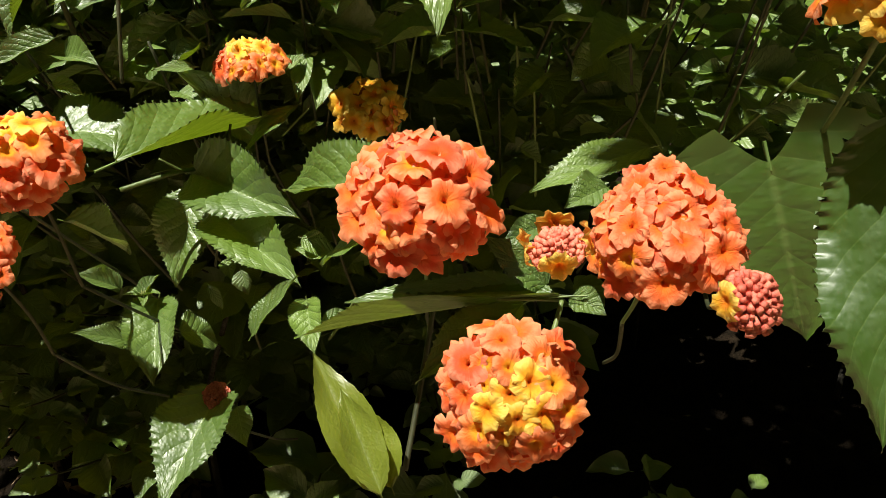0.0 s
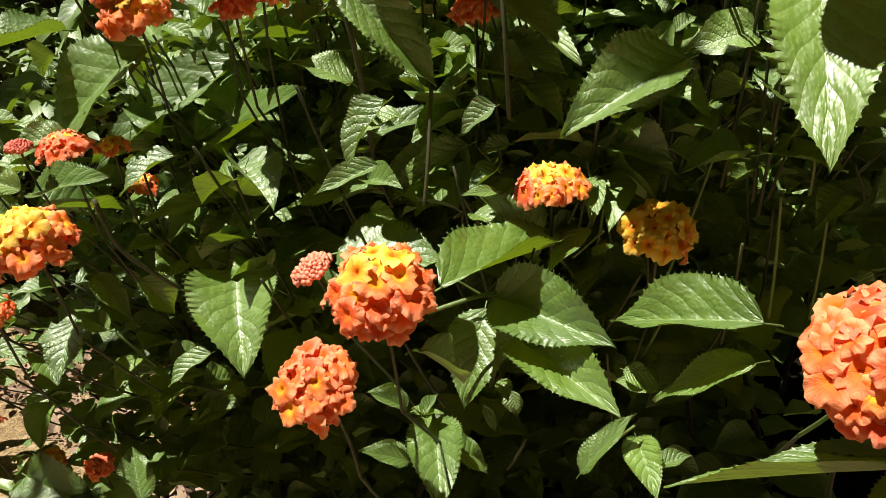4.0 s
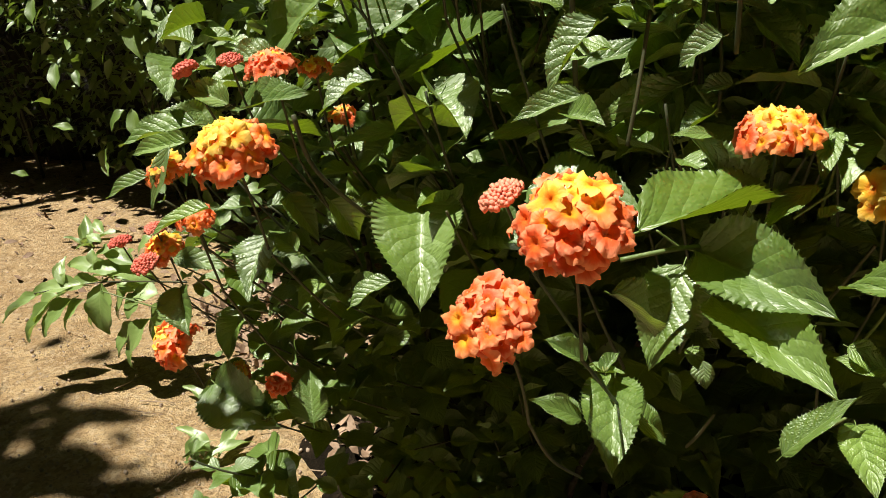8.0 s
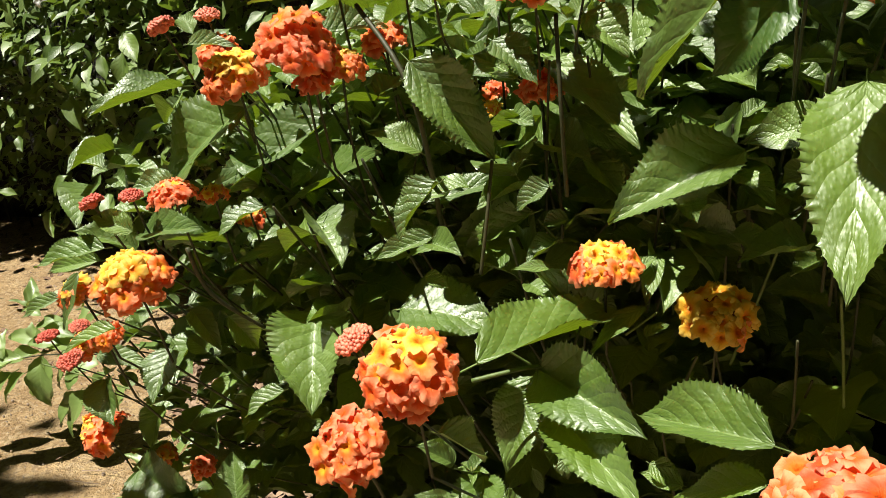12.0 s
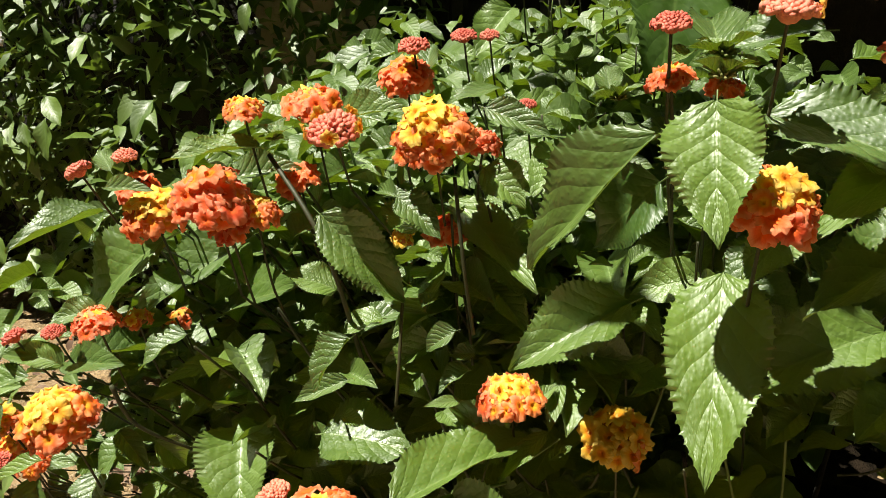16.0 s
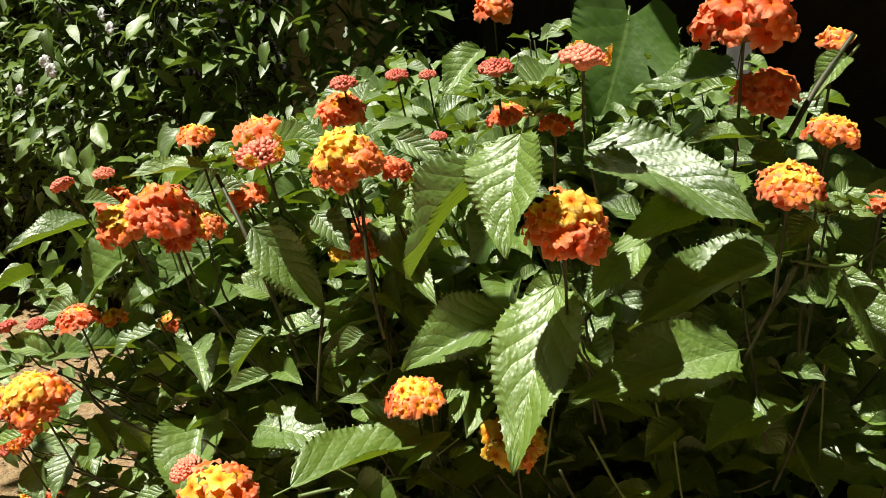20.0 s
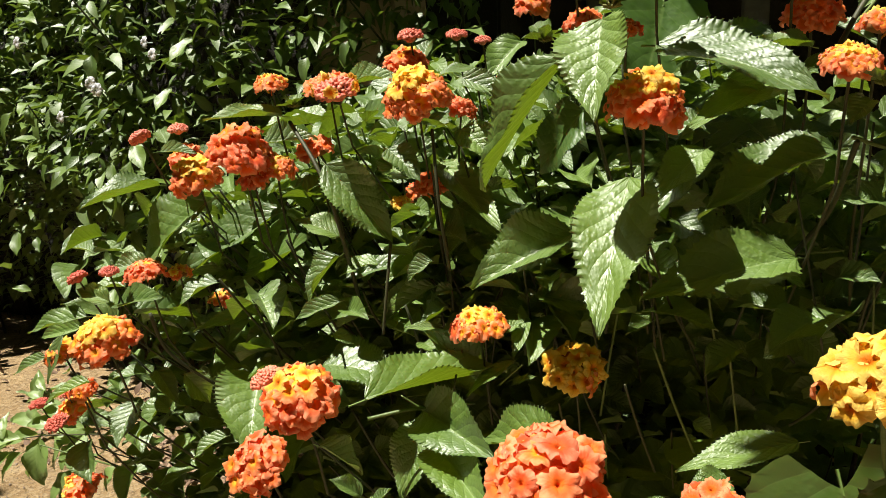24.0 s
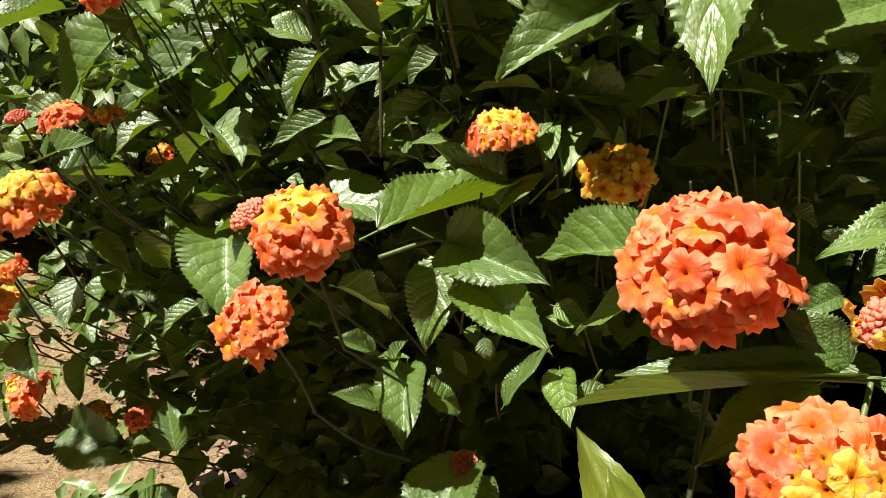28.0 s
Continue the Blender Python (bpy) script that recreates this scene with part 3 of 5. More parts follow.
leaf(middle_shrub, (-0.082, 0.397, 0.498), (-0.071, 0.406, 0.506), 0.008)
leaf(middle_shrub, (-0.071, 0.413, 0.504), (-0.074, 0.388, 0.486), 0.009)
leaf(middle_shrub, (-0.205, 0.385, 0.470), (-0.149, 0.379, 0.476), 0.042)
leaf(middle_shrub, (-0.140, 0.318, 0.480), (-0.082, 0.405, 0.477), 0.034, -8, kind=FOLDED)
leaf(middle_shrub, (-0.101, 0.401, 0.464), (-0.126, 0.378, 0.505), 0.029)
leaf(middle_shrub, (-0.075, 0.394, 0.482), (-0.097, 0.363, 0.471), 0.011)
leaf(middle_shrub, (-0.121, 0.357, 0.459), (-0.067, 0.318, 0.456), 0.034, 10, kind=FOLDED)
leaf(middle_shrub, (-0.112, 0.352, 0.441), (-0.064, 0.298, 0.434), 0.030, 12, kind=FOLDED)
leaf(middle_shrub, (-0.140, 0.266, 0.476), (-0.125, 0.285, 0.454), 0.016)
leaf(middle_shrub, (-0.127, 0.375, 0.444), (-0.135, 0.342, 0.407), 0.030)
leaf(middle_shrub, (-0.125, 0.380, 0.425), (-0.091, 0.372, 0.422), 0.021)
leaf(middle_shrub, (-0.154, 0.368, 0.382), (-0.145, 0.319, 0.364), 0.028)
leaf(middle_shrub, (-0.143, 0.362, 0.365), (-0.125, 0.378, 0.352), 0.026)
leaf(middle_shrub, (-0.171, 0.365, 0.356), (-0.192, 0.358, 0.369), 0.014)
leaf(middle_shrub, (-0.167, 0.355, 0.396), (-0.183, 0.345, 0.411), 0.011)
leaf(middle_shrub, (-0.167, 0.354, 0.364), (-0.188, 0.339, 0.381), 0.011)
leaf(middle_shrub, (-0.115, 0.395, 0.385), (-0.112, 0.391, 0.371), 0.011)
leaf(middle_shrub, (-0.106, 0.308, 0.368), (-0.123, 0.251, 0.353), 0.035, lit=False)
leaf(middle_shrub, (-0.102, 0.313, 0.353), (-0.096, 0.296, 0.343), 0.015)
leaf(middle_shrub, (-0.018, 0.274, 0.488), (-0.070, 0.311, 0.472), 0.025)
leaf(middle_shrub, (-0.019, 0.274, 0.472), (-0.055, 0.292, 0.447), 0.017)
leaf(middle_shrub, (-0.048, 0.308, 0.441), (-0.066, 0.310, 0.443), 0.009)
leaf(left_shrub, (-0.277, 0.416, 0.446), (-0.257, 0.360, 0.414), 0.048)
leaf(middle_shrub, (-0.111, 0.480, 0.497), (-0.144, 0.474, 0.518), 0.016)
# leaves by the near flower heads
leaf(front_shrub, (0.087, 0.198, 0.525), (0.104, 0.188, 0.473), 0.059, kind=HEART, face=(-0.35, -0.75, 0.7), lit=False)
leaf(front_shrub, (0.099, 0.160, 0.550), (0.093, 0.131, 0.483), 0.031, kind=BROAD, face=(-0.5, -0.6, 0.7))
leaf(right_shrub, (0.212, 0.381, 0.468), (0.156, 0.390, 0.483), 0.019, lit=False)
leaf(right_shrub, (0.250, 0.436, 0.465), (0.220, 0.422, 0.480), 0.013, lit=False)
leaf(front_shrub, (0.081, 0.294, 0.495), (0.032, 0.269, 0.489), 0.013)
leaf(front_shrub, (0.035, 0.211, 0.476), (-0.054, 0.241, 0.446), 0.016, kind=FOLDED, face=(0, 0.4, 0.9))
leaf(front_shrub, (0.035, 0.207, 0.479), (-0.031, 0.214, 0.475), 0.010, kind=FOLDED, face=(0, 0.3, 0.95))
leaf(front_shrub, (0.032, 0.213, 0.479), (0.013, 0.213, 0.496), 0.013)
leaf(front_shrub, (0.026, 0.223, 0.466), (-0.009, 0.200, 0.453), 0.016)
leaf(front_shrub, (-0.021, 0.196, 0.409), (-0.045, 0.226, 0.444), 0.018, kind=YOUNG, face=(0.5, -0.8, 0.5))
leaf(front_shrub, (-0.020, 0.191, 0.414), (-0.034, 0.211, 0.441), 0.013, kind=YOUNG, face=(0.2, -0.8, 0.5))
leaf(front_shrub, (-0.017, 0.196, 0.412), (-0.028, 0.216, 0.429), 0.016, kind=YOUNG, face=(0.2, -0.8, 0.5))
leaf(front_shrub, (0.040, 0.211, 0.476), (0.049, 0.203, 0.475), 0.009)
leaf(front_shrub, (0.054, 0.241, 0.500), (0.039, 0.229, 0.499), 0.013)
leaf(front_shrub, (0.033, 0.235, 0.489), (0.019, 0.224, 0.488), 0.009)
leaf(middle_shrub, (0.035, 0.342, 0.478), (0.045, 0.339, 0.472), 0.010)
leaf(middle_shrub, (0.056, 0.357, 0.464), (0.056, 0.354, 0.457), 0.012)
# leaves of the shoots towards the path
leaf(left_shrub, (-0.312, 0.418, 0.574), (-0.391, 0.412, 0.521), 0.048)
leaf(left_shrub, (-0.282, 0.475, 0.559), (-0.374, 0.440, 0.506), 0.035, -15, kind=FOLDED)
leaf(left_shrub, (-0.369, 0.437, 0.583), (-0.402, 0.385, 0.576), 0.025, kind=FOLDED)
leaf(left_shrub, (-0.414, 0.421, 0.475), (-0.442, 0.396, 0.497), 0.022)
leaf(left_shrub, (-0.402, 0.427, 0.480), (-0.372, 0.476, 0.467), 0.028)
leaf(left_shrub, (-0.398, 0.376, 0.493), (-0.449, 0.365, 0.482), 0.019)
leaf(left_shrub, (-0.412, 0.385, 0.480), (-0.459, 0.383, 0.471), 0.014)
leaf(left_shrub, (-0.371, 0.373, 0.507), (-0.395, 0.367, 0.518), 0.015)
leaf(left_shrub, (-0.370, 0.381, 0.503), (-0.312, 0.360, 0.519), 0.015)
leaf(left_shrub, (-0.360, 0.404, 0.528), (-0.383, 0.389, 0.529), 0.018)
leaf(left_shrub, (-0.400, 0.354, 0.485), (-0.412, 0.343, 0.451), 0.009)
leaf(left_shrub, (-0.414, 0.350, 0.469), (-0.445, 0.345, 0.455), 0.010)
leaf(left_shrub, (-0.371, 0.345, 0.456), (-0.405, 0.333, 0.443), 0.011)
leaf(left_shrub, (-0.497, 0.448, 0.370), (-0.453, 0.452, 0.368), 0.017)
leaf(left_shrub, (-0.517, 0.469, 0.333), (-0.494, 0.444, 0.307), 0.029)
leaf(left_shrub, (-0.459, 0.465, 0.319), (-0.454, 0.436, 0.300), 0.022)
leaf(left_shrub, (-0.479, 0.449, 0.264), (-0.407, 0.423, 0.258), 0.047, 20, lit=False)
leaf(left_shrub, (-0.410, 0.478, 0.225), (-0.423, 0.497, 0.263), 0.030)
leaf(left_shrub, (-0.275, 0.366, 0.418), (-0.296, 0.352, 0.406), 0.014)
leaf(left_shrub, (-0.402, 0.456, 0.395), (-0.430, 0.431, 0.366), 0.028)
leaf(left_shrub, (-0.349, 0.387, 0.452), (-0.325, 0.379, 0.432), 0.015)
leaf(left_shrub, (-0.372, 0.572, 0.455), (-0.385, 0.506, 0.431), 0.021)
leaf(left_shrub, (-0.290, 0.601, 0.497), (-0.340, 0.586, 0.511), 0.022)
leaf(left_shrub, (-0.305, 0.607, 0.487), (-0.340, 0.573, 0.482), 0.018)
leaf(middle_shrub, (-0.174, 0.358, 0.524), (-0.203, 0.349, 0.513), 0.011)
leaf(middle_shrub, (-0.164, 0.343, 0.556), (-0.185, 0.332, 0.532), 0.018)
leaf(left_shrub, (-0.326, 0.607, 0.452), (-0.332, 0.595, 0.429), 0.022)
leaf(left_shrub, (-0.285, 0.574, 0.430), (-0.321, 0.556, 0.425), 0.015)
leaf(middle_shrub, (-0.178, 0.355, 0.504), (-0.166, 0.358, 0.499), 0.009)
leaf(middle_shrub, (-0.120, 0.380, 0.505), (-0.136, 0.367, 0.508), 0.006)
leaf(middle_shrub, (-0.073, 0.385, 0.470), (-0.062, 0.400, 0.473), 0.007)
leaf(middle_shrub, (-0.115, 0.399, 0.524), (-0.131, 0.402, 0.520), 0.010)
leaf(middle_shrub, (-0.120, 0.378, 0.547), (-0.138, 0.375, 0.536), 0.013)
leaf(left_shrub, (-0.297, 0.440, 0.483), (-0.324, 0.403, 0.482), 0.014)
# leaves of the middle canopy
leaf(middle_shrub, (-0.192, 0.384, 0.605), (-0.148, 0.386, 0.556), 0.030)
leaf(middle_shrub, (-0.132, 0.432, 0.600), (-0.080, 0.392, 0.567), 0.023)
leaf(middle_shrub, (-0.122, 0.522, 0.604), (-0.102, 0.507, 0.567), 0.034)
leaf(middle_shrub, (-0.194, 0.399, 0.556), (-0.219, 0.389, 0.571), 0.020)
leaf(left_shrub, (-0.328, 0.487, 0.492), (-0.224, 0.408, 0.555), 0.023)
leaf(middle_shrub, (-0.196, 0.409, 0.525), (-0.153, 0.440, 0.536), 0.018)
leaf(middle_shrub, (-0.181, 0.399, 0.508), (-0.242, 0.413, 0.488), 0.016)
leaf(middle_shrub, (-0.140, 0.428, 0.517), (-0.189, 0.434, 0.486), 0.018)
leaf(left_shrub, (-0.316, 0.379, 0.455), (-0.302, 0.389, 0.430), 0.019)
leaf(left_shrub, (-0.354, 0.369, 0.433), (-0.352, 0.340, 0.414), 0.024)
leaf(left_shrub, (-0.330, 0.483, 0.463), (-0.348, 0.469, 0.442), 0.025)
leaf(middle_shrub, (-0.140, 0.394, 0.596), (-0.164, 0.398, 0.608), 0.020)
leaf(middle_shrub, (-0.151, 0.390, 0.614), (-0.126, 0.380, 0.598), 0.019)
leaf(middle_shrub, (-0.111, 0.414, 0.624), (-0.088, 0.407, 0.606), 0.023)
leaf(middle_shrub, (-0.182, 0.398, 0.653), (-0.144, 0.395, 0.659), 0.017)
leaf(left_shrub, (-0.233, 0.404, 0.635), (-0.270, 0.369, 0.638), 0.017)
leaf(middle_shrub, (-0.153, 0.456, 0.665), (-0.153, 0.472, 0.683), 0.017)
leaf(middle_shrub, (-0.110, 0.415, 0.655), (-0.075, 0.414, 0.641), 0.016)
leaf(middle_shrub, (-0.109, 0.447, 0.660), (-0.132, 0.418, 0.659), 0.013)
leaf(right_shrub, (-0.044, 0.353, 0.672), (-0.047, 0.363, 0.683), 0.011)
leaf(middle_shrub, (-0.121, 0.428, 0.573), (-0.087, 0.412, 0.560), 0.019)
leaf(middle_shrub, (-0.219, 0.404, 0.584), (-0.209, 0.423, 0.594), 0.019)
leaf(middle_shrub, (-0.254, 0.411, 0.616), (-0.220, 0.425, 0.620), 0.019)
leaf(left_shrub, (-0.338, 0.413, 0.617), (-0.352, 0.423, 0.629), 0.012)
leaf(left_shrub, (-0.327, 0.392, 0.613), (-0.296, 0.392, 0.613), 0.011)
leaf(right_shrub, (-0.015, 0.326, 0.691), (-0.021, 0.316, 0.689), 0.008)
leaf(right_shrub, (-0.001, 0.322, 0.686), (0.010, 0.327, 0.689), 0.008)
leaf(left_shrub, (-0.374, 0.536, 0.524), (-0.353, 0.567, 0.537), 0.020)
# flower heads
head(middle_shrub, (-0.157, 0.279, 0.493), 0.0218, (-0.1, -0.35, 1), 0.22, 44, 1)
bud(middle_shrub, (-0.188, 0.294, 0.497), 0.0091, (-0.5, -0.2, 1), 0)
head(middle_shrub, (-0.186, 0.280, 0.452), 0.0181, (-0.6, -0.6, 0.7), 0, 36, 1)
head(front_shrub, (-0.007, 0.201, 0.512), 0.0218, (-0.15, -0.5, 1), 0.0, 44, 1)
head(front_shrub, (0.051, 0.165, 0.519), 0.0188, (-0.1, -0.25, 1), 0.0, 50, 1)
bud(front_shrub, (0.026, 0.159, 0.519), 0.0067, (-0.3, -0.3, 1), 4)
bud(front_shrub, (0.066, 0.146, 0.513), 0.0076, (0.3, -0.7, 0.6), 1)
head(front_shrub, (0.018, 0.170, 0.470), 0.0209, (0, -0.85, 0.5), 0.2, 48, 1)
head(front_shrub, (0.089, 0.158, 0.576), 0.0157, (-0.05, -0.15, 1), 0.95, 24, 0.8)
head(middle_shrub, (-0.094, 0.386, 0.506), 0.0182, (0, -0.25, 1), 0.7, 26, 0.6)
head(right_shrub, (-0.039, 0.405, 0.477), 0.0187, (0, -0.5, 1), 0.9, 20, 0.8)
head(left_shrub, (-0.348, 0.342, 0.489), 0.0211, (-0.2, -0.35, 1), 0.5, 38, 1)
head(left_shrub, (-0.407, 0.359, 0.469), 0.0118, (-0.4, -0.2, 1), 0.5, 18, 1)
head(left_shrub, (-0.391, 0.355, 0.444), 0.0118, (0, -0.2, 1), 0, 16, 0.6)
bud(left_shrub, (-0.522, 0.459, 0.386), 0.0082, (0, -0.1, 1), 0)
head(left_shrub, (-0.525, 0.470, 0.365), 0.0145, (0, -0.3, 1), 0.6, 18, 1)
bud(left_shrub, (-0.526, 0.447, 0.361), 0.0112, (-0.2, -0.4, 1), 0)
bud(left_shrub, (-0.577, 0.475, 0.362), 0.0097, (-0.3, 0, 1), 0)
head(left_shrub, (-0.356, 0.396, 0.523), 0.0162, (-0.1, -0.1, 1), 0.1, 26, 0.6)
head(left_shrub, (-0.337, 0.410, 0.521), 0.0097, (0.1, -0.1, 1), 0.75, 14, 0.6)
bud(left_shrub, (-0.392, 0.367, 0.525), 0.0076, (-0.6, 0, 1), 0)
bud(left_shrub, (-0.362, 0.367, 0.531), 0.0071, (0, -0.1, 1), 0)
head(left_shrub, (-0.494, 0.495, 0.242), 0.0120, (0, -0.4, 1), 0.6, 14, 1)
head(left_shrub, (-0.442, 0.481, 0.253), 0.0091, (0, -0.4, 1), 0, 10, 1)
head(left_shrub, (-0.528, 0.466, 0.280), 0.0211, (-0.7, -0.4, 0.6), 0.35, 22, 1)
head(middle_shrub, (-0.132, 0.394, 0.644), 0.0218, (0, -0.35, 1), 0.5, 36, 1)
head(middle_shrub, (-0.215, 0.437, 0.651), 0.0180, (0, -0.1, 1), 0.25, 24, 0.6)
bud(middle_shrub, (-0.178, 0.379, 0.650), 0.0136, (0, -0.3, 1), 5)
head(middle_shrub, (-0.239, 0.402, 0.655), 0.0114, (0, -0.1, 1), 0.7, 14, 0.7)
bud(middle_shrub, (-0.154, 0.440, 0.683), 0.0086, (0, -0.1, 1), 0)
head(middle_shrub, (-0.162, 0.449, 0.665), 0.0150, (0, -0.1, 1), 0.3, 24, 0.8)
bud(middle_shrub, (-0.136, 0.480, 0.684), 0.0077, (0, -0.1, 1), 0)
bud(middle_shrub, (-0.128, 0.514, 0.681), 0.0066, (0, -0.1, 1), 0)
bud(middle_shrub, (-0.107, 0.435, 0.653), 0.0047, (0, -0.1, 1), 0)
bud(middle_shrub, (-0.093, 0.440, 0.652), 0.0054, (0, -0.1, 1), 0)
head(middle_shrub, (-0.112, 0.418, 0.636), 0.0098, (0.5, -0.2, 0.8), 0, 12, 0.6)
head(middle_shrub, (-0.224, 0.429, 0.610), 0.0138, (0, -0.2, 1), 0, 18, 0.7)
head(left_shrub, (-0.306, 0.402, 0.594), 0.0177, (-0.1, -0.4, 1), 0.55, 26, 1)
head(middle_shrub, (-0.249, 0.377, 0.612), 0.0211, (0.1, -0.3, 1), 0.05, 34, 1)
head(middle_shrub, (-0.233, 0.392, 0.602), 0.0130, (0.3, -0.2, 1), 0.6, 18, 0.7)
head(left_shrub, (-0.322, 0.415, 0.604), 0.0134, (-0.4, -0.1, 1), 0.1, 18, 1)
head(middle_shrub, (-0.243, 0.379, 0.595), 0.0103, (0.1, -0.4, 1), 0.3, 12, 0.7)
bud(left_shrub, (-0.324, 0.410, 0.627), 0.0076, (0, -0.1, 1), 0)
bud(left_shrub, (-0.341, 0.390, 0.623), 0.0082, (-0.6, 0, 1), 0)
head(right_shrub, (0.013, 0.304, 0.641), 0.0166, (0.15, -0.35, 1), 0.45, 38, 1)
bud(right_shrub, (-0.022, 0.327, 0.701), 0.0073, (0, -0.1, 1), 0)
head(right_shrub, (-0.021, 0.342, 0.678), 0.0097, (-0.2, -0.1, 1), 0.25, 20, 0.7)
head(right_shrub, (-0.001, 0.348, 0.674), 0.0074, (0.2, -0.1, 1), 0, 14, 0.7)
bud(right_shrub, (0.016, 0.321, 0.705), 0.0096, (0.1, 0, 1), 2)
head(right_shrub, (0.074, 0.396, 0.715), 0.0240, (0, -0.15, 1), 0.12, 44, 0.8)
head(right_shrub, (0.085, 0.423, 0.680), 0.0152, (0, -0.3, 1), 0.1, 26, 0.8)
head(right_shrub, (0.096, 0.335, 0.654), 0.0142, (0.1, -0.3, 1), 0.55, 28, 0.6)
head(right_shrub, (0.110, 0.362, 0.670), 0.0115, (0.1, -0.1, 1), 0.7, 20, 0.7)
head(right_shrub, (0.132, 0.359, 0.643), 0.0063, (0, -0.2, 1), 0.2, 12, 0.7)
head(right_shrub, (0.116, 0.448, 0.703), 0.0083, (0, -0.2, 1), 0.6, 10, 0.6)
head(middle_shrub, (-0.141, 0.710, 0.721), 0.0175, (0, -0.2, 1), 0, 16, 0.8)
head(middle_shrub, (-0.187, 0.516, 0.569), 0.0086, (0, -0.3, 1), 0, 12, 0.8)
head(left_shrub, (-0.385, 0.518, 0.468), 0.0099, (0, -0.2, 1), 0.5, 8, 0.7)
head(middle_shrub, (-0.170, 0.446, 0.571), 0.0075, (0, -0.2, 1), 0.9, 8, 0.6)
head(middle_shrub, (-0.133, 0.415, 0.587), 0.0129, (0, -0.2, 1), 0, 14, 0.6)
bud(middle_shrub, (-0.107, 0.301, 0.369), 0.0069, (0, -0.6, 1), 0)
# stems that show singly
stem(middle_shrub, [(-0.150, 0.339, 0.458), (-0.125, 0.352, 0.462), (-0.095, 0.376, 0.459)], 0.0021, 0.0017)
stem(middle_shrub, [(-0.128, 0.370, 0.454), (-0.139, 0.364, 0.464)], 0.0011, 0.0009)
stem(left_shrub, [(-0.317, 0.353, 0.508), (-0.312, 0.361, 0.478), (-0.297, 0.388, 0.445)], 0.0022, 0.0018)
stem(middle_shrub, [(-0.276, 0.575, 0.556), (-0.275, 0.583, 0.497), (-0.278, 0.603, 0.432)], 0.0016, 0.0018)
stem(middle_shrub, [(-0.375, 0.526, 0.541), (-0.379, 0.594, 0.473), (-0.369, 0.650, 0.403)], 0.0022, 0.0024)
stem(middle_shrub, [(-0.152, 0.389, 0.556), (-0.154, 0.382, 0.522), (-0.157, 0.381, 0.497)], 0.0017, 0.0018)
stem(middle_shrub, [(-0.128, 0.422, 0.560), (-0.122, 0.412, 0.534), (-0.121, 0.414, 0.508)], 0.0014, 0.0015)
stem(middle_shrub, [(-0.132, 0.403, 0.522), (-0.121, 0.409, 0.507)], 0.0011, 0.0011)
stem(left_shrub, [(-0.326, 0.454, 0.538), (-0.329, 0.485, 0.488), (-0.326, 0.524, 0.431)], 0.0020, 0.0020)
stem(middle_shrub, [(-0.228, 0.404, 0.631), (-0.190, 0.380, 0.590), (-0.189, 0.415, 0.504)], 0.0022, 0.0024)
stem(middle_shrub, [(-0.120, 0.387, 0.626), (-0.116, 0.383, 0.581), (-0.115, 0.394, 0.538)], 0.0018, 0.0020)
stem(right_shrub, [(0.101, 0.340, 0.620), (0.097, 0.405, 0.577), (0.080, 0.404, 0.553)], 0.0022, 0.0028)
stem(right_shrub, [(0.083, 0.406, 0.554), (0.108, 0.428, 0.552)], 0.0014, 0.0012)
stem(right_shrub, [(0.099, 0.340, 0.622), (0.122, 0.360, 0.615), (0.137, 0.370, 0.626)], 0.0016, 0.0016)
stem(right_shrub, [(0.123, 0.440, 0.706), (0.109, 0.427, 0.684), (0.097, 0.407, 0.662)], 0.0022, 0.0026)
stem(right_shrub, [(0.128, 0.459, 0.700), (0.108, 0.432, 0.676)], 0.0012, 0.0013)
stem(front_shrub, [(0.037, 0.211, 0.475), (0.033, 0.201, 0.467)], 0.0014, 0.0015)
stem(front_shrub, [(-0.002, 0.235, 0.466), (-0.007, 0.225, 0.437), (-0.013, 0.206, 0.410)], 0.0015, 0.0018)
stem(front_shrub, [(0.017, 0.215, 0.473), (0.037, 0.211, 0.475)], 0.0013, 0.0013)
stem(middle_shrub, [(-0.086, 0.433, 0.546), (-0.107, 0.450, 0.473)], 0.0014, 0.0016)
stem(middle_shrub, [(-0.027, 0.467, 0.525), (-0.028, 0.467, 0.503), (-0.030, 0.466, 0.480)], 0.0017, 0.0018)
stem(middle_shrub, [(-0.068, 0.389, 0.482), (-0.083, 0.390, 0.467)], 0.0011, 0.0011)
# shoot tips
tuft(right_shrub, (-0.004, 0.326, 0.690), 0.0110)
tuft(right_shrub, (-0.004, 0.320, 0.683), 0.0110)
tuft(middle_shrub, (-0.221, 0.399, 0.641), 0.0110)
tuft(right_shrub, (0.109, 0.331, 0.645), 0.0100)
tuft(middle_shrub, (-0.158, 0.360, 0.388), 0.0090)
tuft(left_shrub, (-0.418, 0.432, 0.256), 0.0120)
tuft(right_shrub, (0.118, 0.342, 0.646), 0.0080)
tuft(right_shrub, (-0.041, 0.346, 0.671), 0.0090)
tuft(left_shrub, (-0.341, 0.411, 0.537), 0.0090)


# ---- inner shoots of the lantana ----
A_AT = np.array([tuple(a) for a, _ in ANCHORS])
A_R = np.array([r for _, r in ANCHORS])
L_AT = np.array([tuple(a) for a, _ in SUNLIT])
L_R = np.array([r for _, r in SUNLIT])


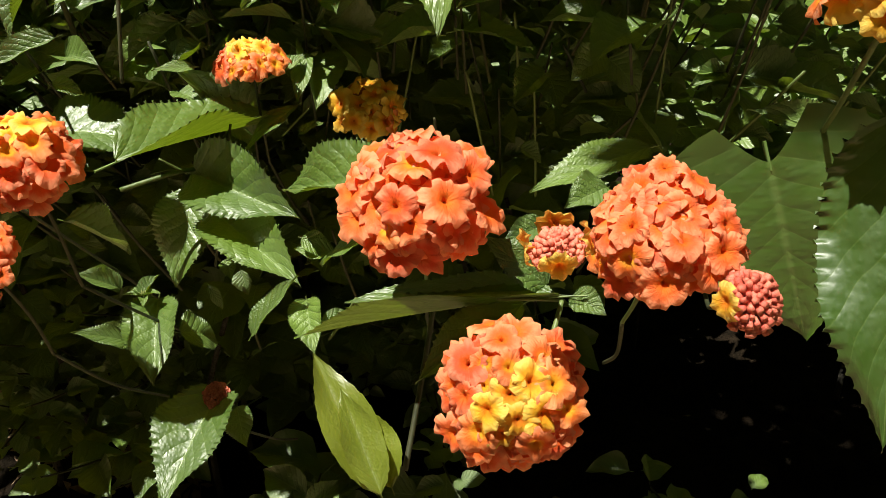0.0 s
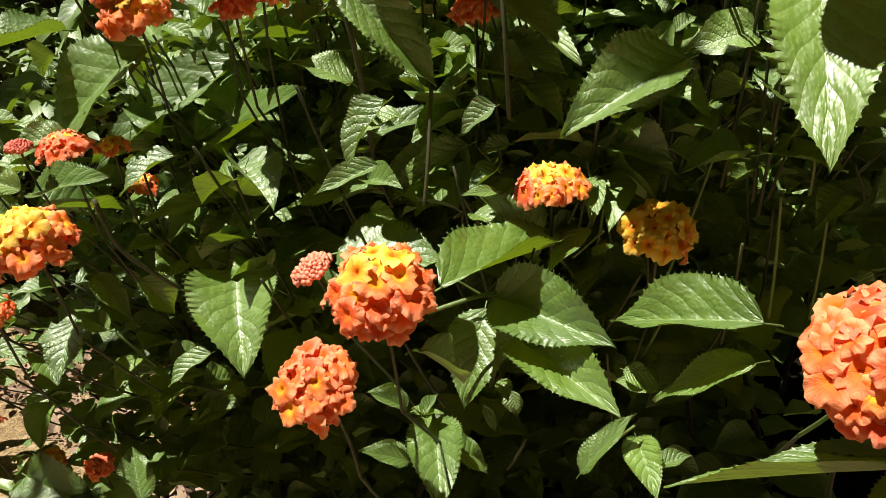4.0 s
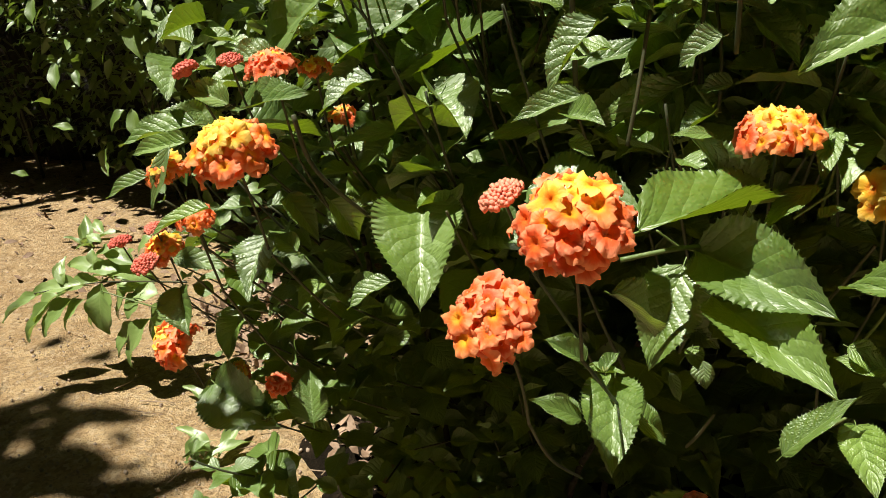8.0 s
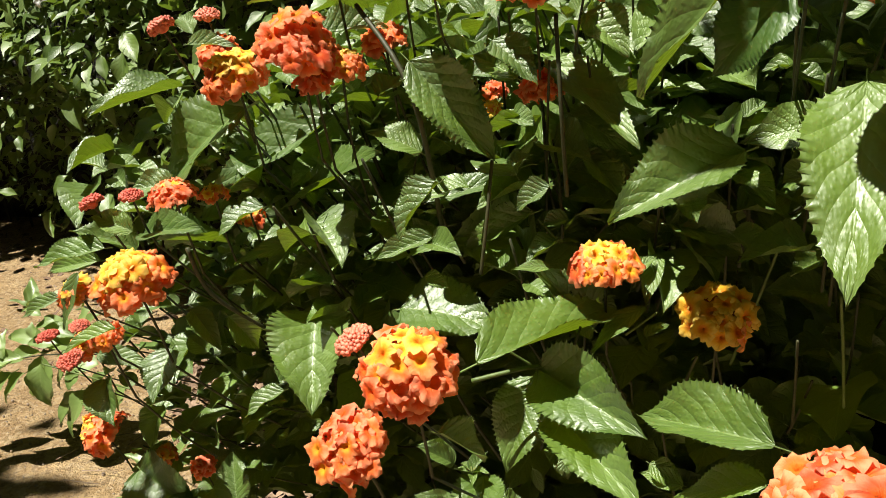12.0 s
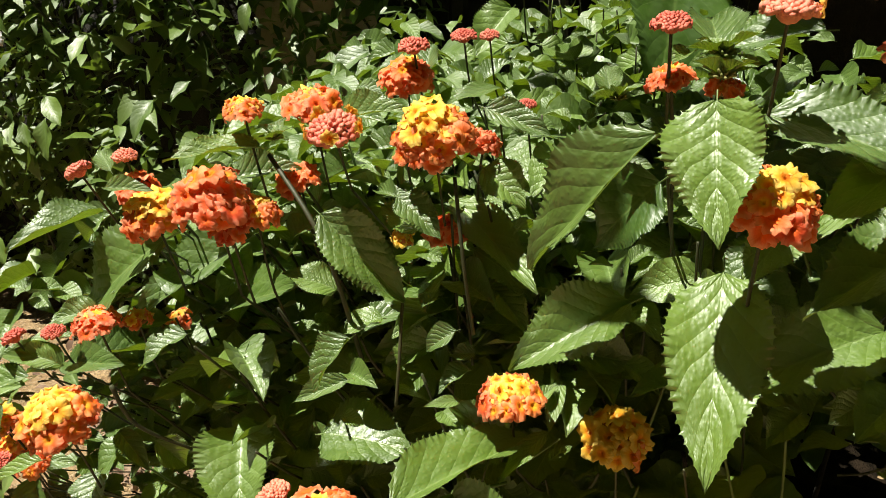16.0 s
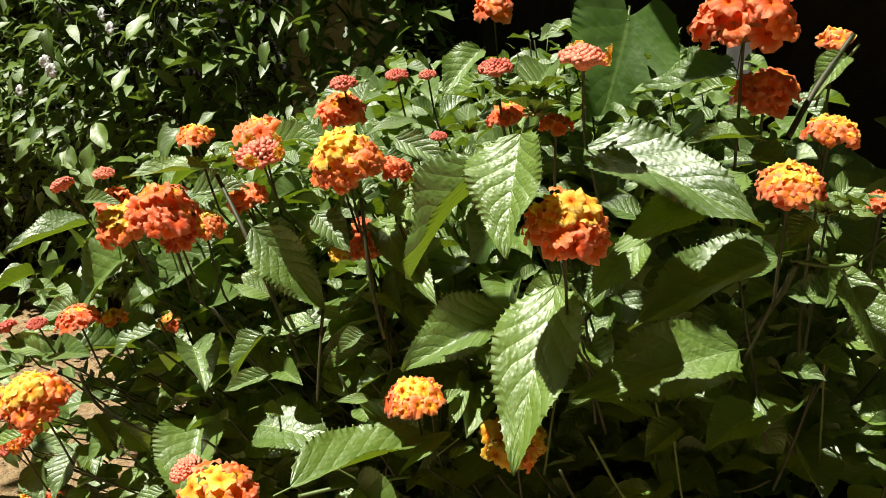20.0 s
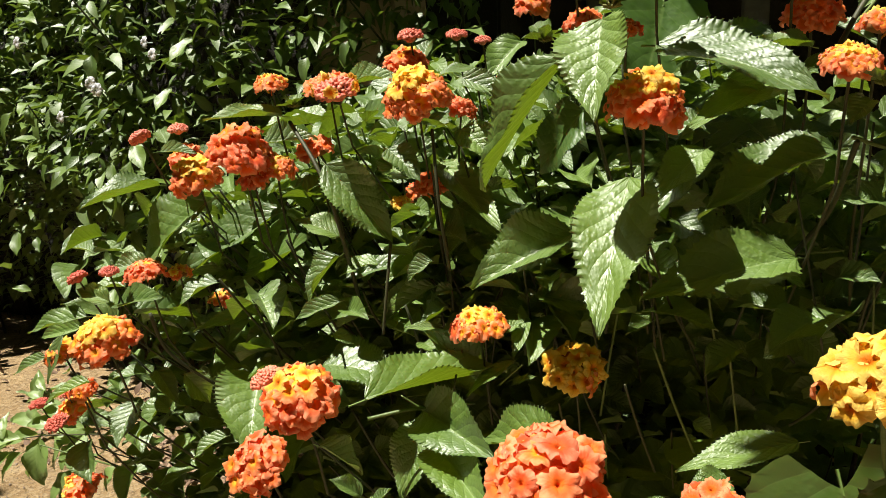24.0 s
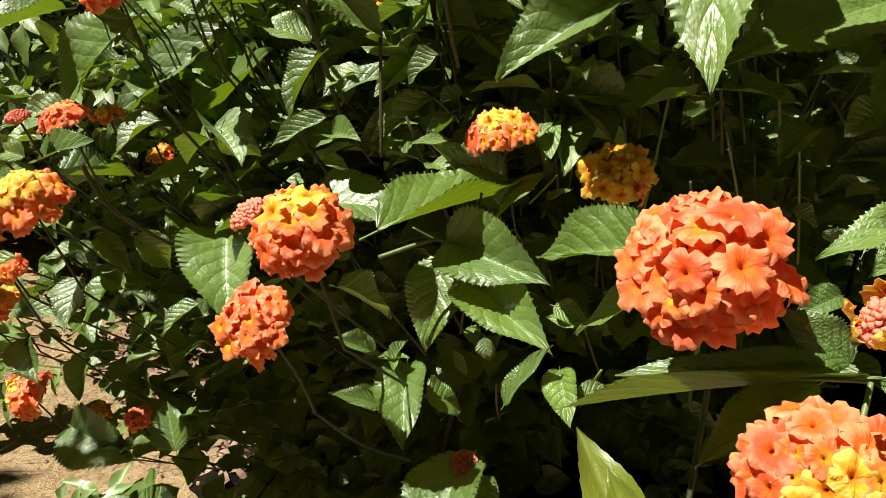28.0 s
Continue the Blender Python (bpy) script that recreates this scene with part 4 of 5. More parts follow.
def in_the_way(p, size):
    """Whether a leaf would stand before one of the leading flowers and leaves, as seen from the path."""
    q = np.array(p) - L_AT
    s = q @ np.array(SUN_FROM)
    off = np.linalg.norm(q - s[:, None] * np.array(SUN_FROM), axis=1)
    if ((s > 0.0) & (s < 0.25) & (off < L_R * 0.6 + size * 0.15)).any():
        return True
    for eye in EYES:
        d = A_AT - np.array(eye)
        q = np.array(p) - np.array(eye)
        s = (d @ q) / (d * d).sum(1)
        off = np.linalg.norm(q - s[:, None] * d, axis=1)
        if ((s > 0.1) & (s < 0.99) & (off < (A_R + size * 0.2) * s)).any():
            return True
    return False


def canopy(x, y):
    h = 0.42 + 1.6 * (min(y, 0.36) - 0.25) + 0.3 * max(0.0, y - 0.36)
    h -= 0.45 * max(0.0, y - 0.45) * min(1.0, max(0.0, (-0.1 - x) / 0.15))
    h -= 0.6 * max(0.0, y - 0.5) * min(1.0, max(0.0, (x - 0.03) / 0.1))
    return min(h, 0.69) - 0.9 * max(0.0, -0.28 - x) - 0.3 * max(0.0, x - 0.3)


SPARE = {}


def shoot(parent, root, tip, size, rand):
    root, tip = Vector(root), Vector(tip)
    knee = root.lerp(tip, 0.5) + Vector((rand.uniform(-0.03, 0.03), rand.uniform(-0.03, 0.03), 0.02))
    clear = not any(in_the_way(knee.lerp(tip, s), 0.006) for s in (0.3, 0.6, 0.85))
    if clear:
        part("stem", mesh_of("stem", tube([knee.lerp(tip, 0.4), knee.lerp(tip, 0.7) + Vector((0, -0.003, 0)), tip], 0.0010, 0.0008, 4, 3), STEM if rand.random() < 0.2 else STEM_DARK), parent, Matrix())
    length = (tip - root).length
    pairs = max(3, int(length * 0.6 / 0.034))
    turn = rand.uniform(0, 3.14)
    for i in range(pairs):
        s = 1 - i * 0.5 / pairs
        p = root.lerp(knee, s * 2) if s < 0.5 else knee.lerp(tip, s * 2 - 1)
        turn += 1.57 + rand.uniform(-0.3, 0.3)
        for k in (0, math.pi):
            big = size * rand.uniform(0.65, 1.15) * (0.55 if i == 0 else 1.0)
            way = Vector((math.cos(turn + k), math.sin(turn + k), rand.uniform(-0.35, 0.35) + (0.5 if i == 0 else 0)))
            way.normalize()
            if p.y < 0.5 and p.x > -0.25 and 0.24 < p.z < 0.48 + 0.7 * max(0.0, p.x + 0.06):
                continue
            if in_the_way(p + way * big * 0.6, big) or in_the_way(p + way * big * 0.2, big):
                continue
            normal = UP + Vector((rand.uniform(-0.6, 0.45), rand.uniform(-1.1, 0.3), 0))
            m = basis(p + way * 0.006, way, normal, big * rand.uniform(0.52, 0.68), big, big)
            SPARE.setdefault(parent.name, []).append((m, rand.choice(SIMPLE)))


def joined(name, pieces):
    """Many placed copies of a few meshes as one mesh."""
    cache, verts, faces, uv, n = {}, [], [], [], 0
    for m, me in pieces:
        if me.name not in cache:
            co = np.empty(len(me.vertices) * 3)
            me.vertices.foreach_get("co", co)
            tex = np.empty(len(me.loops) * 2)
            me.uv_layers[0].data.foreach_get("uv", tex)
            cache[me.name] = (co.reshape(-1, 3), [tuple(p.vertices) for p in me.polygons], tex)
        co, polys, tex = cache[me.name]
        mat = np.array(m)
        verts.append(co @ mat[:3, :3].T + mat[:3, 3])
        faces.extend(tuple(v + n for v in p) for p in polys)
        uv.append(tex)
        n += len(co)
    out = bpy.data.meshes.new(name)
    out.from_pydata(np.concatenate(verts), [], faces)
    out.uv_layers.new(name="UVMap").data.foreach_set("uv", np.concatenate(uv))
    out.materials.append(pieces[0][1].materials[0])
    out.polygons.foreach_set("use_smooth", [True] * len(out.polygons))
    return out


fill = random.Random(5)
for parent, x0, x1, y0, y1, count in ((left_shrub, -0.52, -0.25, 0.42, 1.0, 300), (middle_shrub, -0.27, 0.02, 0.36, 1.05, 420), (right_shrub, 0.0, 0.6, 0.38, 1.05, 160), (front_shrub, 0.14, 0.34, 0.34, 0.45, 6)):
    for i in range(count):
        x, y = fill.uniform(x0, x1), fill.uniform(y0, y1)
        z = canopy(x, y) * (1.0 - 0.4 * fill.random() ** 2.0)
        if i % 4 == 0 and parent is not right_shrub:
            z = fill.uniform(0.08, 0.34)
            y = max(y, 0.56 if x > -0.25 else 0.5) if z > 0.2 else max(y, 0.42)
        if z < 0.08:
            continue
        shoot(parent, (x * 0.9 + fill.uniform(-0.05, 0.05), y + fill.uniform(0.12, 0.3), z * 0.3), (x, y, z), fill.uniform(0.03, 0.054) * (0.62 if i % 3 == 1 else 1.0), fill)
    if parent is left_shrub:
        for _ in range(40):
            x, y = fill.uniform(-0.45, -0.2), fill.uniform(0.50, 0.66)
            shoot(parent, (x + 0.05, y + 0.12, 0.0), (x, y, fill.uniform(0.06, 0.26)), fill.uniform(0.03, 0.045), fill)
    near = sorted(SPARE[parent.name], key=lambda item: item[0].translation.y - 0.7 * item[0].translation.z)
    for i, (m, data) in enumerate(near[:220]):
        part("leaf", MEDIUM[i % len(MEDIUM)], parent, m)
    if near[220:]:
        part("inner_leaves", joined("inner_leaves", near[220:]), parent, Matrix())["kind"] = "stuff"


def crown_top(x, y):
    """The height of the leafy surface: a steep front that rounds over into a flat top."""
    rise = 0.45 + 2.3 * max(0.0, y - 0.37)
    flat = 0.625 + 0.15 * (y - 0.45) - 0.5 * max(0.0, -0.27 - x) - 0.35 * max(0.0, x - 0.02)
    return min(rise, flat)


upper = random.Random(31)
SPARE.clear()
for i in range(170):
    x, y = upper.uniform(-0.40, 0.12), upper.uniform(0.42, 0.72)
    z = crown_top(x, y) - 0.03 - 0.08 * upper.random()
    shoot(left_shrub if x < -0.25 else middle_shrub if x < 0.0 else right_shrub, (x + upper.uniform(-0.04, 0.04), y + 0.1, z - 0.16), (x, y, z), upper.uniform(0.03, 0.048), upper)

# the outermost leaves, which spread side by side to the sun
SIDE = SUN_FROM.cross(UP).normalized()
RISE = SIDE.cross(SUN_FROM)
taken = [(p.dot(SIDE), p.dot(RISE), 0.7 * r) for p, r in SUNLIT]
for i in range(9000):
    x, y = upper.uniform(-0.44, 0.13), upper.uniform(0.372, 0.46) if i % 2 else upper.uniform(0.44, 0.78)
    z = crown_top(x, y) - 0.04 * upper.random() ** 1.5 + 0.02 * noise.noise((x * 14, y * 14, 7))
    if z < 0.505:
        continue
    big = upper.uniform(0.021, 0.046)
    turn = upper.uniform(0, 6.283)
    way = Vector((math.cos(turn), math.sin(turn) - 0.35, upper.uniform(-0.55, 0.15))).normalized()
    base = Vector((x, y, z))
    mid = base + way * big * 0.5
    a, b = mid.dot(SIDE), mid.dot(RISE)
    if any((a - c) ** 2 + (b - d) ** 2 < (0.30 * big + r) ** 2 for c, d, r in taken) or in_the_way(mid, big * 0.5):
        continue
    taken.append((a, b, 0.24 * big))
    normal = Vector((-0.1 + upper.uniform(-0.5, 0.4), -0.3 + upper.uniform(-0.6, 0.35), 1.0))
    owner = left_shrub if x < -0.25 else middle_shrub if x < 0.0 else right_shrub
    SPARE.setdefault(owner.name, []).insert(0, (basis(base, way, normal, big * upper.uniform(0.5, 0.64), big, big), None))
for parent in (left_shrub, middle_shrub, right_shrub):
    crown = SPARE.get(parent.name, [])
    for i, (m, data) in enumerate(crown[:400]):
        part("leaf", MEDIUM[i % len(MEDIUM)], parent, m)
    if crown[400:]:
        part("inner_leaves", joined("inner_leaves", [(m, data or SIMPLE[0]) for m, data in crown[400:]]), parent, Matrix())["kind"] = "stuff"

low = random.Random(14)
SPARE.clear()
for _ in range(110):
    x, y, z = low.uniform(-0.45, 0.12), low.uniform(0.62, 1.05), low.uniform(0.05, 0.24)
    shoot(left_shrub if x < -0.25 else middle_shrub if x < 0.02 else right_shrub, (x, y + 0.05, 0), (x, y, z), low.uniform(0.045, 0.07), low)
for _ in range(70):
    x, y = low.uniform(-0.05, 0.8), low.uniform(0.85, 1.45)
    shoot(right_shrub, (x, y + 0.05, 0), (x, y, low.uniform(0.1, 0.4)), low.uniform(0.06, 0.085), low)
for parent in (left_shrub, middle_shrub, right_shrub):
    part("inner_leaves", joined("inner_leaves", SPARE[parent.name]), parent, Matrix())["kind"] = "stuff"
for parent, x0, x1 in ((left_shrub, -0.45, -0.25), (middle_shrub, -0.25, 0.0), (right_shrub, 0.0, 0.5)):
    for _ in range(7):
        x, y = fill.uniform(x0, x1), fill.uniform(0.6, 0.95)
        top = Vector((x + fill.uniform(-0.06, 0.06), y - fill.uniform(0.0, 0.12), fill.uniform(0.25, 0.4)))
        part("stem", mesh_of("stem", tube([(x, y, -0.01), (x, y, 0.12), top], 0.004, 0.002, 6, 4), SHADE_BROWN), parent, Matrix())


# ---- the hedge behind ----
def leaf_stuff(name, rand, count, where, size, material, droop=0.25):
    """Many small folded leaves in one mesh; where() gives a place and a way for each."""
    verts, faces, uv = [], [], []
    shape = ((0, 0, 0), (-0.2, 0.3, 0.05), (0.2, 0.3, 0.05), (0, 0.35, 0), (-0.17, 0.65, 0.02), (0.17, 0.65, 0.02), (0, 0.7, -0.03), (0, 1, -0.1))
    tris = ((0, 3, 1), (0, 2, 3), (1, 3, 6, 4), (3, 2, 5, 6), (4, 6, 7), (6, 5, 7))
    for _ in range(count):
        p, way = where(rand)
        big = size * rand.uniform(0.6, 1.35)
        way = Vector((way[0] + rand.uniform(-1.1, 1.1), way[1] + rand.uniform(-0.8, 0.7), way[2] + rand.uniform(-0.7, 1.0)))
        m = basis(p, way, UP + Vector((rand.uniform(-0.7, 0.7), rand.uniform(-0.9, 0.5), 0)), big * 1.0, big, big)
        n = len(verts)
        verts.extend(m @ Vector((x, y, z - droop * y * y)) for x, y, z in shape)
        for f in tris:
            faces.append([n + i for i in f])
            uv.extend((shape[i][0] * 2.4 + 0.5, shape[i][1]) for i in f)
    me = bpy.data.meshes.new(name)
    me.from_pydata([tuple(v) for v in verts], [], faces)
    layer = me.uv_layers.new(name="UVMap")
    layer.data.foreach_set("uv", [c for pair in uv for c in pair])
    me.materials.append(material)
    me.polygons.foreach_set("use_smooth", [True] * len(me.polygons))
    return me


hedge = thing("hedge", "dense small-leaved green hedge with white star flowers", "hedge", (-0.9, 1.5, 0))
HEDGE_LEAF = [leaf_mesh("leaf", LEAF_HEDGE, 10, 2, 0.0, 0.2, d, 0.0, 60 + s, 0.9, 0.06) for s, d in enumerate((0.2, 0.45, 0.05))]


def hedge_front(x):
    return 1.02 + 0.10 * math.sin(x * 3.1) + 0.12 * max(0.0, x + 0.2) + 0.25 * max(0.0, -x - 1.0)


def in_hedge(rand):
    """A place in the hedge: full and overhanging above, thin and set back below."""
    while True:
        x, z = rand.uniform(-3.2, -0.3), rand.uniform(0.08, 1.4)
        if rand.random() < 0.45 + 0.55 * min(1.0, max(0.0, (z - 0.35) / 0.3)):
            break
    low = 0.16 * min(1.0, max(0.0, 0.5 - z) / 0.3)
    y = hedge_front(x) + low + abs(rand.gauss(0, 0.10)) + 0.09 * noise.noise((x * 6, z * 6, 1)) + 0.12 * max(0.0, z - 0.7)
    return (x, y, z), (0, -0.5, -0.25)


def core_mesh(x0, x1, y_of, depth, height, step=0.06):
    """The inside of a hedge as a lumpy wall with thickness, near-black to stand for its shade."""
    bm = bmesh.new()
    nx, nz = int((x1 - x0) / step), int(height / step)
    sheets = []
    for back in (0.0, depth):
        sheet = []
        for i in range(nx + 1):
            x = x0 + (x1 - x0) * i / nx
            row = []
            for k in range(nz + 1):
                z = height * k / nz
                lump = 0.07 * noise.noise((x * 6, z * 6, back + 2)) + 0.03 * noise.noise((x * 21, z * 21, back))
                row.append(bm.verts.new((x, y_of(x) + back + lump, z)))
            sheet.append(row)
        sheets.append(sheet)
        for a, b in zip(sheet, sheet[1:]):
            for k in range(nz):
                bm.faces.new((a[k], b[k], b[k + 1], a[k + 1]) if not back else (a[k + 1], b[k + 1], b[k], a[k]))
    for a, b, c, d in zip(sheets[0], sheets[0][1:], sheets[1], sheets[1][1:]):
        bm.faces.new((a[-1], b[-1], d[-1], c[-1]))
    return mesh_of("core", bm, SHADE_BROWN)


hr = random.Random(21)
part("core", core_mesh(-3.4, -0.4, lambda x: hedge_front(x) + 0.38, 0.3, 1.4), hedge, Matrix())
part("leaves", leaf_stuff("leaves", hr, 24000, in_hedge, 0.027, LEAF_HEDGE), hedge, Matrix())["kind"] = "stuff"
part("leaves", leaf_stuff("leaves", hr, 7000, in_hedge, 0.045, LEAF_HEDGE), hedge, Matrix())["kind"] = "stuff"
for _ in range(280):
    (x, y, z), way = in_hedge(hr)
    y = hedge_front(x) - hr.uniform(0.0, 0.12) + 0.2 * max(0.0, 0.6 - z)
    big = hr.uniform(0.03, 0.06)
    way = Vector((hr.uniform(-0.6, 0.6), -0.4, hr.uniform(-1.3, 0.3)))
    part("leaf", hr.choice(HEDGE_LEAF), hedge, basis((x, y, z), way, UP + Vector((0, -0.8, 0)), big * 0.5, big, big))
for _ in range(60):
    x = hr.uniform(-2.6, -0.35)
    y = hedge_front(x) + hr.uniform(0.0, 0.3)
    top = Vector((x + hr.uniform(-0.2, 0.2), y - hr.uniform(-0.05, 0.15), hr.uniform(0.5, 1.3)))
    part("stem", mesh_of("stem", tube([(x, y + 0.2, 0), (x, y + 0.1, top.z * 0.6), top], 0.004, 0.0012, 5, 4), STEM_DARK), hedge, Matrix())

WHITE_FLOWER = floret_mesh("flower", WHITE, 5, 77)
for x, y, z in ((-0.80, 0.95, 0.71), (-0.83, 0.97, 0.73), (-0.81, 0.84, 0.66), (-0.84, 0.86, 0.67), (-1.05, 0.93, 0.74), (-1.0, 0.95, 0.62), (-0.62, 0.98, 0.79)):
    part("flower", WHITE_FLOWER, hedge, basis((x, y, z), UP, (hr.uniform(-0.4, 0.4), -1, 0.5), 0.02, 0.02, 0.02), "white star flower")

pillar = thing("pillar", "pale weathered stone pillar half hidden by the hedge", "pillar", (-0.52, 1.16, 0))


def block(x0, x1, y0, y1, z0, z1, material, name, bevel=0.006):
    bm = bmesh.new()
    bmesh.ops.create_cube(bm, size=1, matrix=Matrix.LocRotScale(((x0 + x1) / 2, (y0 + y1) / 2, (z0 + z1) / 2), None, (x1 - x0, y1 - y0, z1 - z0)))
    bmesh.ops.bevel(bm, geom=bm.edges[:], offset=bevel, segments=2, affect="EDGES")
    me = mesh_of(name, bm, material)
    me.polygons.foreach_set("use_smooth", [False] * len(me.polygons))
    return me


part("shaft", block(-0.60, -0.46, 1.10, 1.24, 0.0, 1.25, STONE, "shaft"), pillar, Matrix())
part("cap", block(-0.62, -0.44, 1.08, 1.26, 1.25, 1.31, STONE, "cap"), pillar, Matrix())
# dark walls and an unseen top, added behind and over the posts for shade
shed = thing("post_frame_shade", "grey wooden posts before dark panels added for shade", "shed", (0.6, 2.0, 0))
part("back_wall", block(-0.45, 2.6, 2.6, 2.66, 0.0, 2.1, SHADE_BROWN, "back_wall"), shed, Matrix())
part("side_wall", block(-0.47, -0.41, 1.5, 2.6, 0.0, 2.1, SHADE_BROWN, "side_wall"), shed, Matrix())
part("roof", block(-0.6, 2.8, 1.3, 2.8, 2.12, 2.2, SHADE_BROWN, "roof"), shed, Matrix())
for x in (-0.235, 0.06, 1.2):
    part("post", block(x - 0.025, x + 0.025, 1.6, 1.65, 0.0, 2.12, GREY_WOOD, "post"), shed, Matrix())
part("rail", block(-0.41, 1.2, 1.604, 1.646, 0.83, 0.87, GREY_WOOD, "rail"), shed, Matrix())


# ---- a leafy ring added round the garden to block the low sky ----
def belt(rand):
    a = rand.uniform(0, 6.283)
    r = 4.2 + 0.5 * math.sin(3 * a) + abs(rand.gauss(0, 0.25))
    z = rand.uniform(0.2, 6.6)
    return (-0.5 + r * math.cos(a), 0.6 + r * math.sin(a), z), (-math.cos(a), -math.sin(a), -0.5)


sky_blocker = thing("sky_block_belt", "added ring of dark green leaves that blocks the low sky", "tree", (-0.5, 5.0, 0))
part("leaves", leaf_stuff("leaves", hr, 11000, belt, 0.24, LEAF_HEDGE), sky_blocker, Matrix())["kind"] = "stuff"
# lumpy dark wall inside the ring, added to shut out sky light
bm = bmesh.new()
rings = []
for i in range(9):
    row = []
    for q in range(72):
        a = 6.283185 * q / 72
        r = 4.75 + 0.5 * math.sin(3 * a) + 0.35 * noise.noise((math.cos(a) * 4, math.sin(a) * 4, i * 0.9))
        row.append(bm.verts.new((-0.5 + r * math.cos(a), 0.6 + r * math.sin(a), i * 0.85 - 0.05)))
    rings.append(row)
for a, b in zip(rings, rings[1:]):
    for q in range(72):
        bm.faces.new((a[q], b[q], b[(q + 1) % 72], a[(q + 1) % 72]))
part("core", mesh_of("core", bm, SHADE_BROWN), sky_blocker, Matrix())

# ---- a tree whose branch shades the path ----
path_tree = thing("tree", "broad tree overhanging the sandy path", "tree", (-3.1, -0.6, 0))
part("trunk", mesh_of("trunk", tube([(-3.1, -0.6, -0.05), (-3.05, -0.55, 1.3), (-2.9, -0.4, 2.6), (-2.85, -0.3, 4.2)], 0.12, 0.06, 10), TWIG), path_tree, Matrix())
part("limb", mesh_of("limb", tube([(-2.9, -0.4, 2.5), (-2.4, -0.3, 2.7), (-1.8, -0.06, 2.57)], 0.05, 0.012, 8), TWIG), path_tree, Matrix())


def tree_crown(rand):
    if rand.random() < 0.45:
        t = rand.random()
        return (-2.6 + 1.0 * t + rand.gauss(0, 0.09), -0.5 + 0.44 * t + rand.gauss(0, 0.1), 2.55 + rand.gauss(0, 0.06)), (0.6, 0.3, -0.4)
    a, r = rand.uniform(0, 6.28), rand.random() ** 0.5
    return (-3.3 + 0.75 * r * math.cos(a), -0.5 + 0.8 * r * math.sin(a), 3.6 + rand.gauss(0, 0.5)), (math.cos(a), math.sin(a), -0.4)


# unseen limb, added to carry the leaves that darken the shrubs
part("limb", mesh_of("limb", tube([(-2.9, -0.4, 2.6), (-2.5, 0.7, 2.5), (-1.7, 1.35, 2.2), (-0.8, 1.3, 1.7), (-0.25, 0.95, 1.3), (0.4, 0.8, 1.2)], 0.03, 0.004, 8), TWIG), path_tree, Matrix())


def shade_bough(rand):
    """A place on an added, unseen bough that darkens the shrubs; its leaves stay out of the sun's way to the open
    flowers.
    """
    while True:
        tight = False
        if rand.random() < 0.025:
            tight = True
            p = DIM[0] + Vector([rand.gauss(0, 0.012) for _ in range(3)])
        elif rand.random() < 0.22:
            p = SHADED[rand.randrange(len(SHADED))] + Vector([rand.gauss(0, 0.026) for _ in range(3)])
        elif rand.random() < 0.15:
            p = Vector((rand.uniform(-0.48, -0.25), rand.uniform(0.52, 0.75), rand.uniform(0.02, 0.15)))
        else:
            x = rand.uniform(0.05, 0.6)
            p = Vector((x, rand.uniform(0.33, 0.75) + 0.3 * max(0.0, -x), rand.uniform(0.05, 0.4)))
        p = p + SUN_FROM * ((rand.uniform(1.02, 1.2) - p.z) / SUN_FROM.z)
        q = np.array(p) - L_AT
        s = q @ np.array(SUN_FROM)
        off = np.linalg.norm(q - s[:, None] * np.array(SUN_FROM), axis=1)
        if not (off < (L_R + 0.008 if tight else L_R * 1.5 + 0.022)).any():
            return p, (0.2, 0.1, -0.1)


# added leaves, set along the sun's rays to shade the lower shrubs
part("crown", leaf_stuff("crown", random.Random(3), 1500, shade_bough, 0.05, LEAF_HEDGE), path_tree, Matrix())
part("crown", leaf_stuff("crown", hr, 3400, tree_crown, 0.1, LEAF_HEDGE), path_tree, Matrix())

# ---- weeds, litter and stones on the path ----
weed = thing("weed", "pale green weed with long leaves sprawling on the path", "weed", (-0.86, 0.78, 0))


def weed_leaf(base, tip, width):
    along = Vector(tip) - Vector(base)
    part("leaf", rng.choice(WEED), weed, basis(base, along, UP + Vector((0, -0.5, 0)), max(width * 1.25, 0.3 * along.length), along.length, along.length))


weed_leaf((-0.942, 0.721, 0.143), (-0.986, 0.684, 0.102), 0.026)
weed_leaf((-0.995, 0.743, 0.130), (-1.050, 0.717, 0.095), 0.027)
weed_leaf((-0.910, 0.739, 0.151), (-0.907, 0.715, 0.095), 0.035)
weed_leaf((-0.942, 0.772, 0.145), (-0.938, 0.755, 0.075), 0.037)
weed_leaf((-0.842, 0.752, 0.115), (-0.881, 0.712, 0.063), 0.031)
weed_leaf((-0.889, 0.772, 0.092), (-0.923, 0.748, 0.042), 0.032)
weed_leaf((-0.986, 0.706, 0.150), (-1.034, 0.671, 0.119), 0.020)
weed_leaf((-0.998, 0.738, 0.122), (-1.053, 0.705, 0.071), 0.021)
weed_leaf((-0.957, 0.722, 0.160), (-0.969, 0.729, 0.188), 0.012)
weed_leaf((-0.998, 0.746, 0.139), (-1.006, 0.772, 0.178), 0.013)
weed_leaf((-0.930, 0.733, 0.159), (-1.007, 0.699, 0.156), 0.018)
weed_leaf((-0.943, 0.773, 0.147), (-1.019, 0.746, 0.132), 0.019)
weed_leaf((-0.858, 0.758, 0.146), (-0.879, 0.737, 0.118), 0.026)
weed_leaf((-0.904, 0.784, 0.135), (-0.938, 0.765, 0.097), 0.027)
weed_leaf((-0.904, 0.750, 0.171), (-0.856, 0.775, 0.181), 0.023)
weed_leaf((-0.923, 0.783, 0.150), (-0.874, 0.816, 0.150), 0.024)
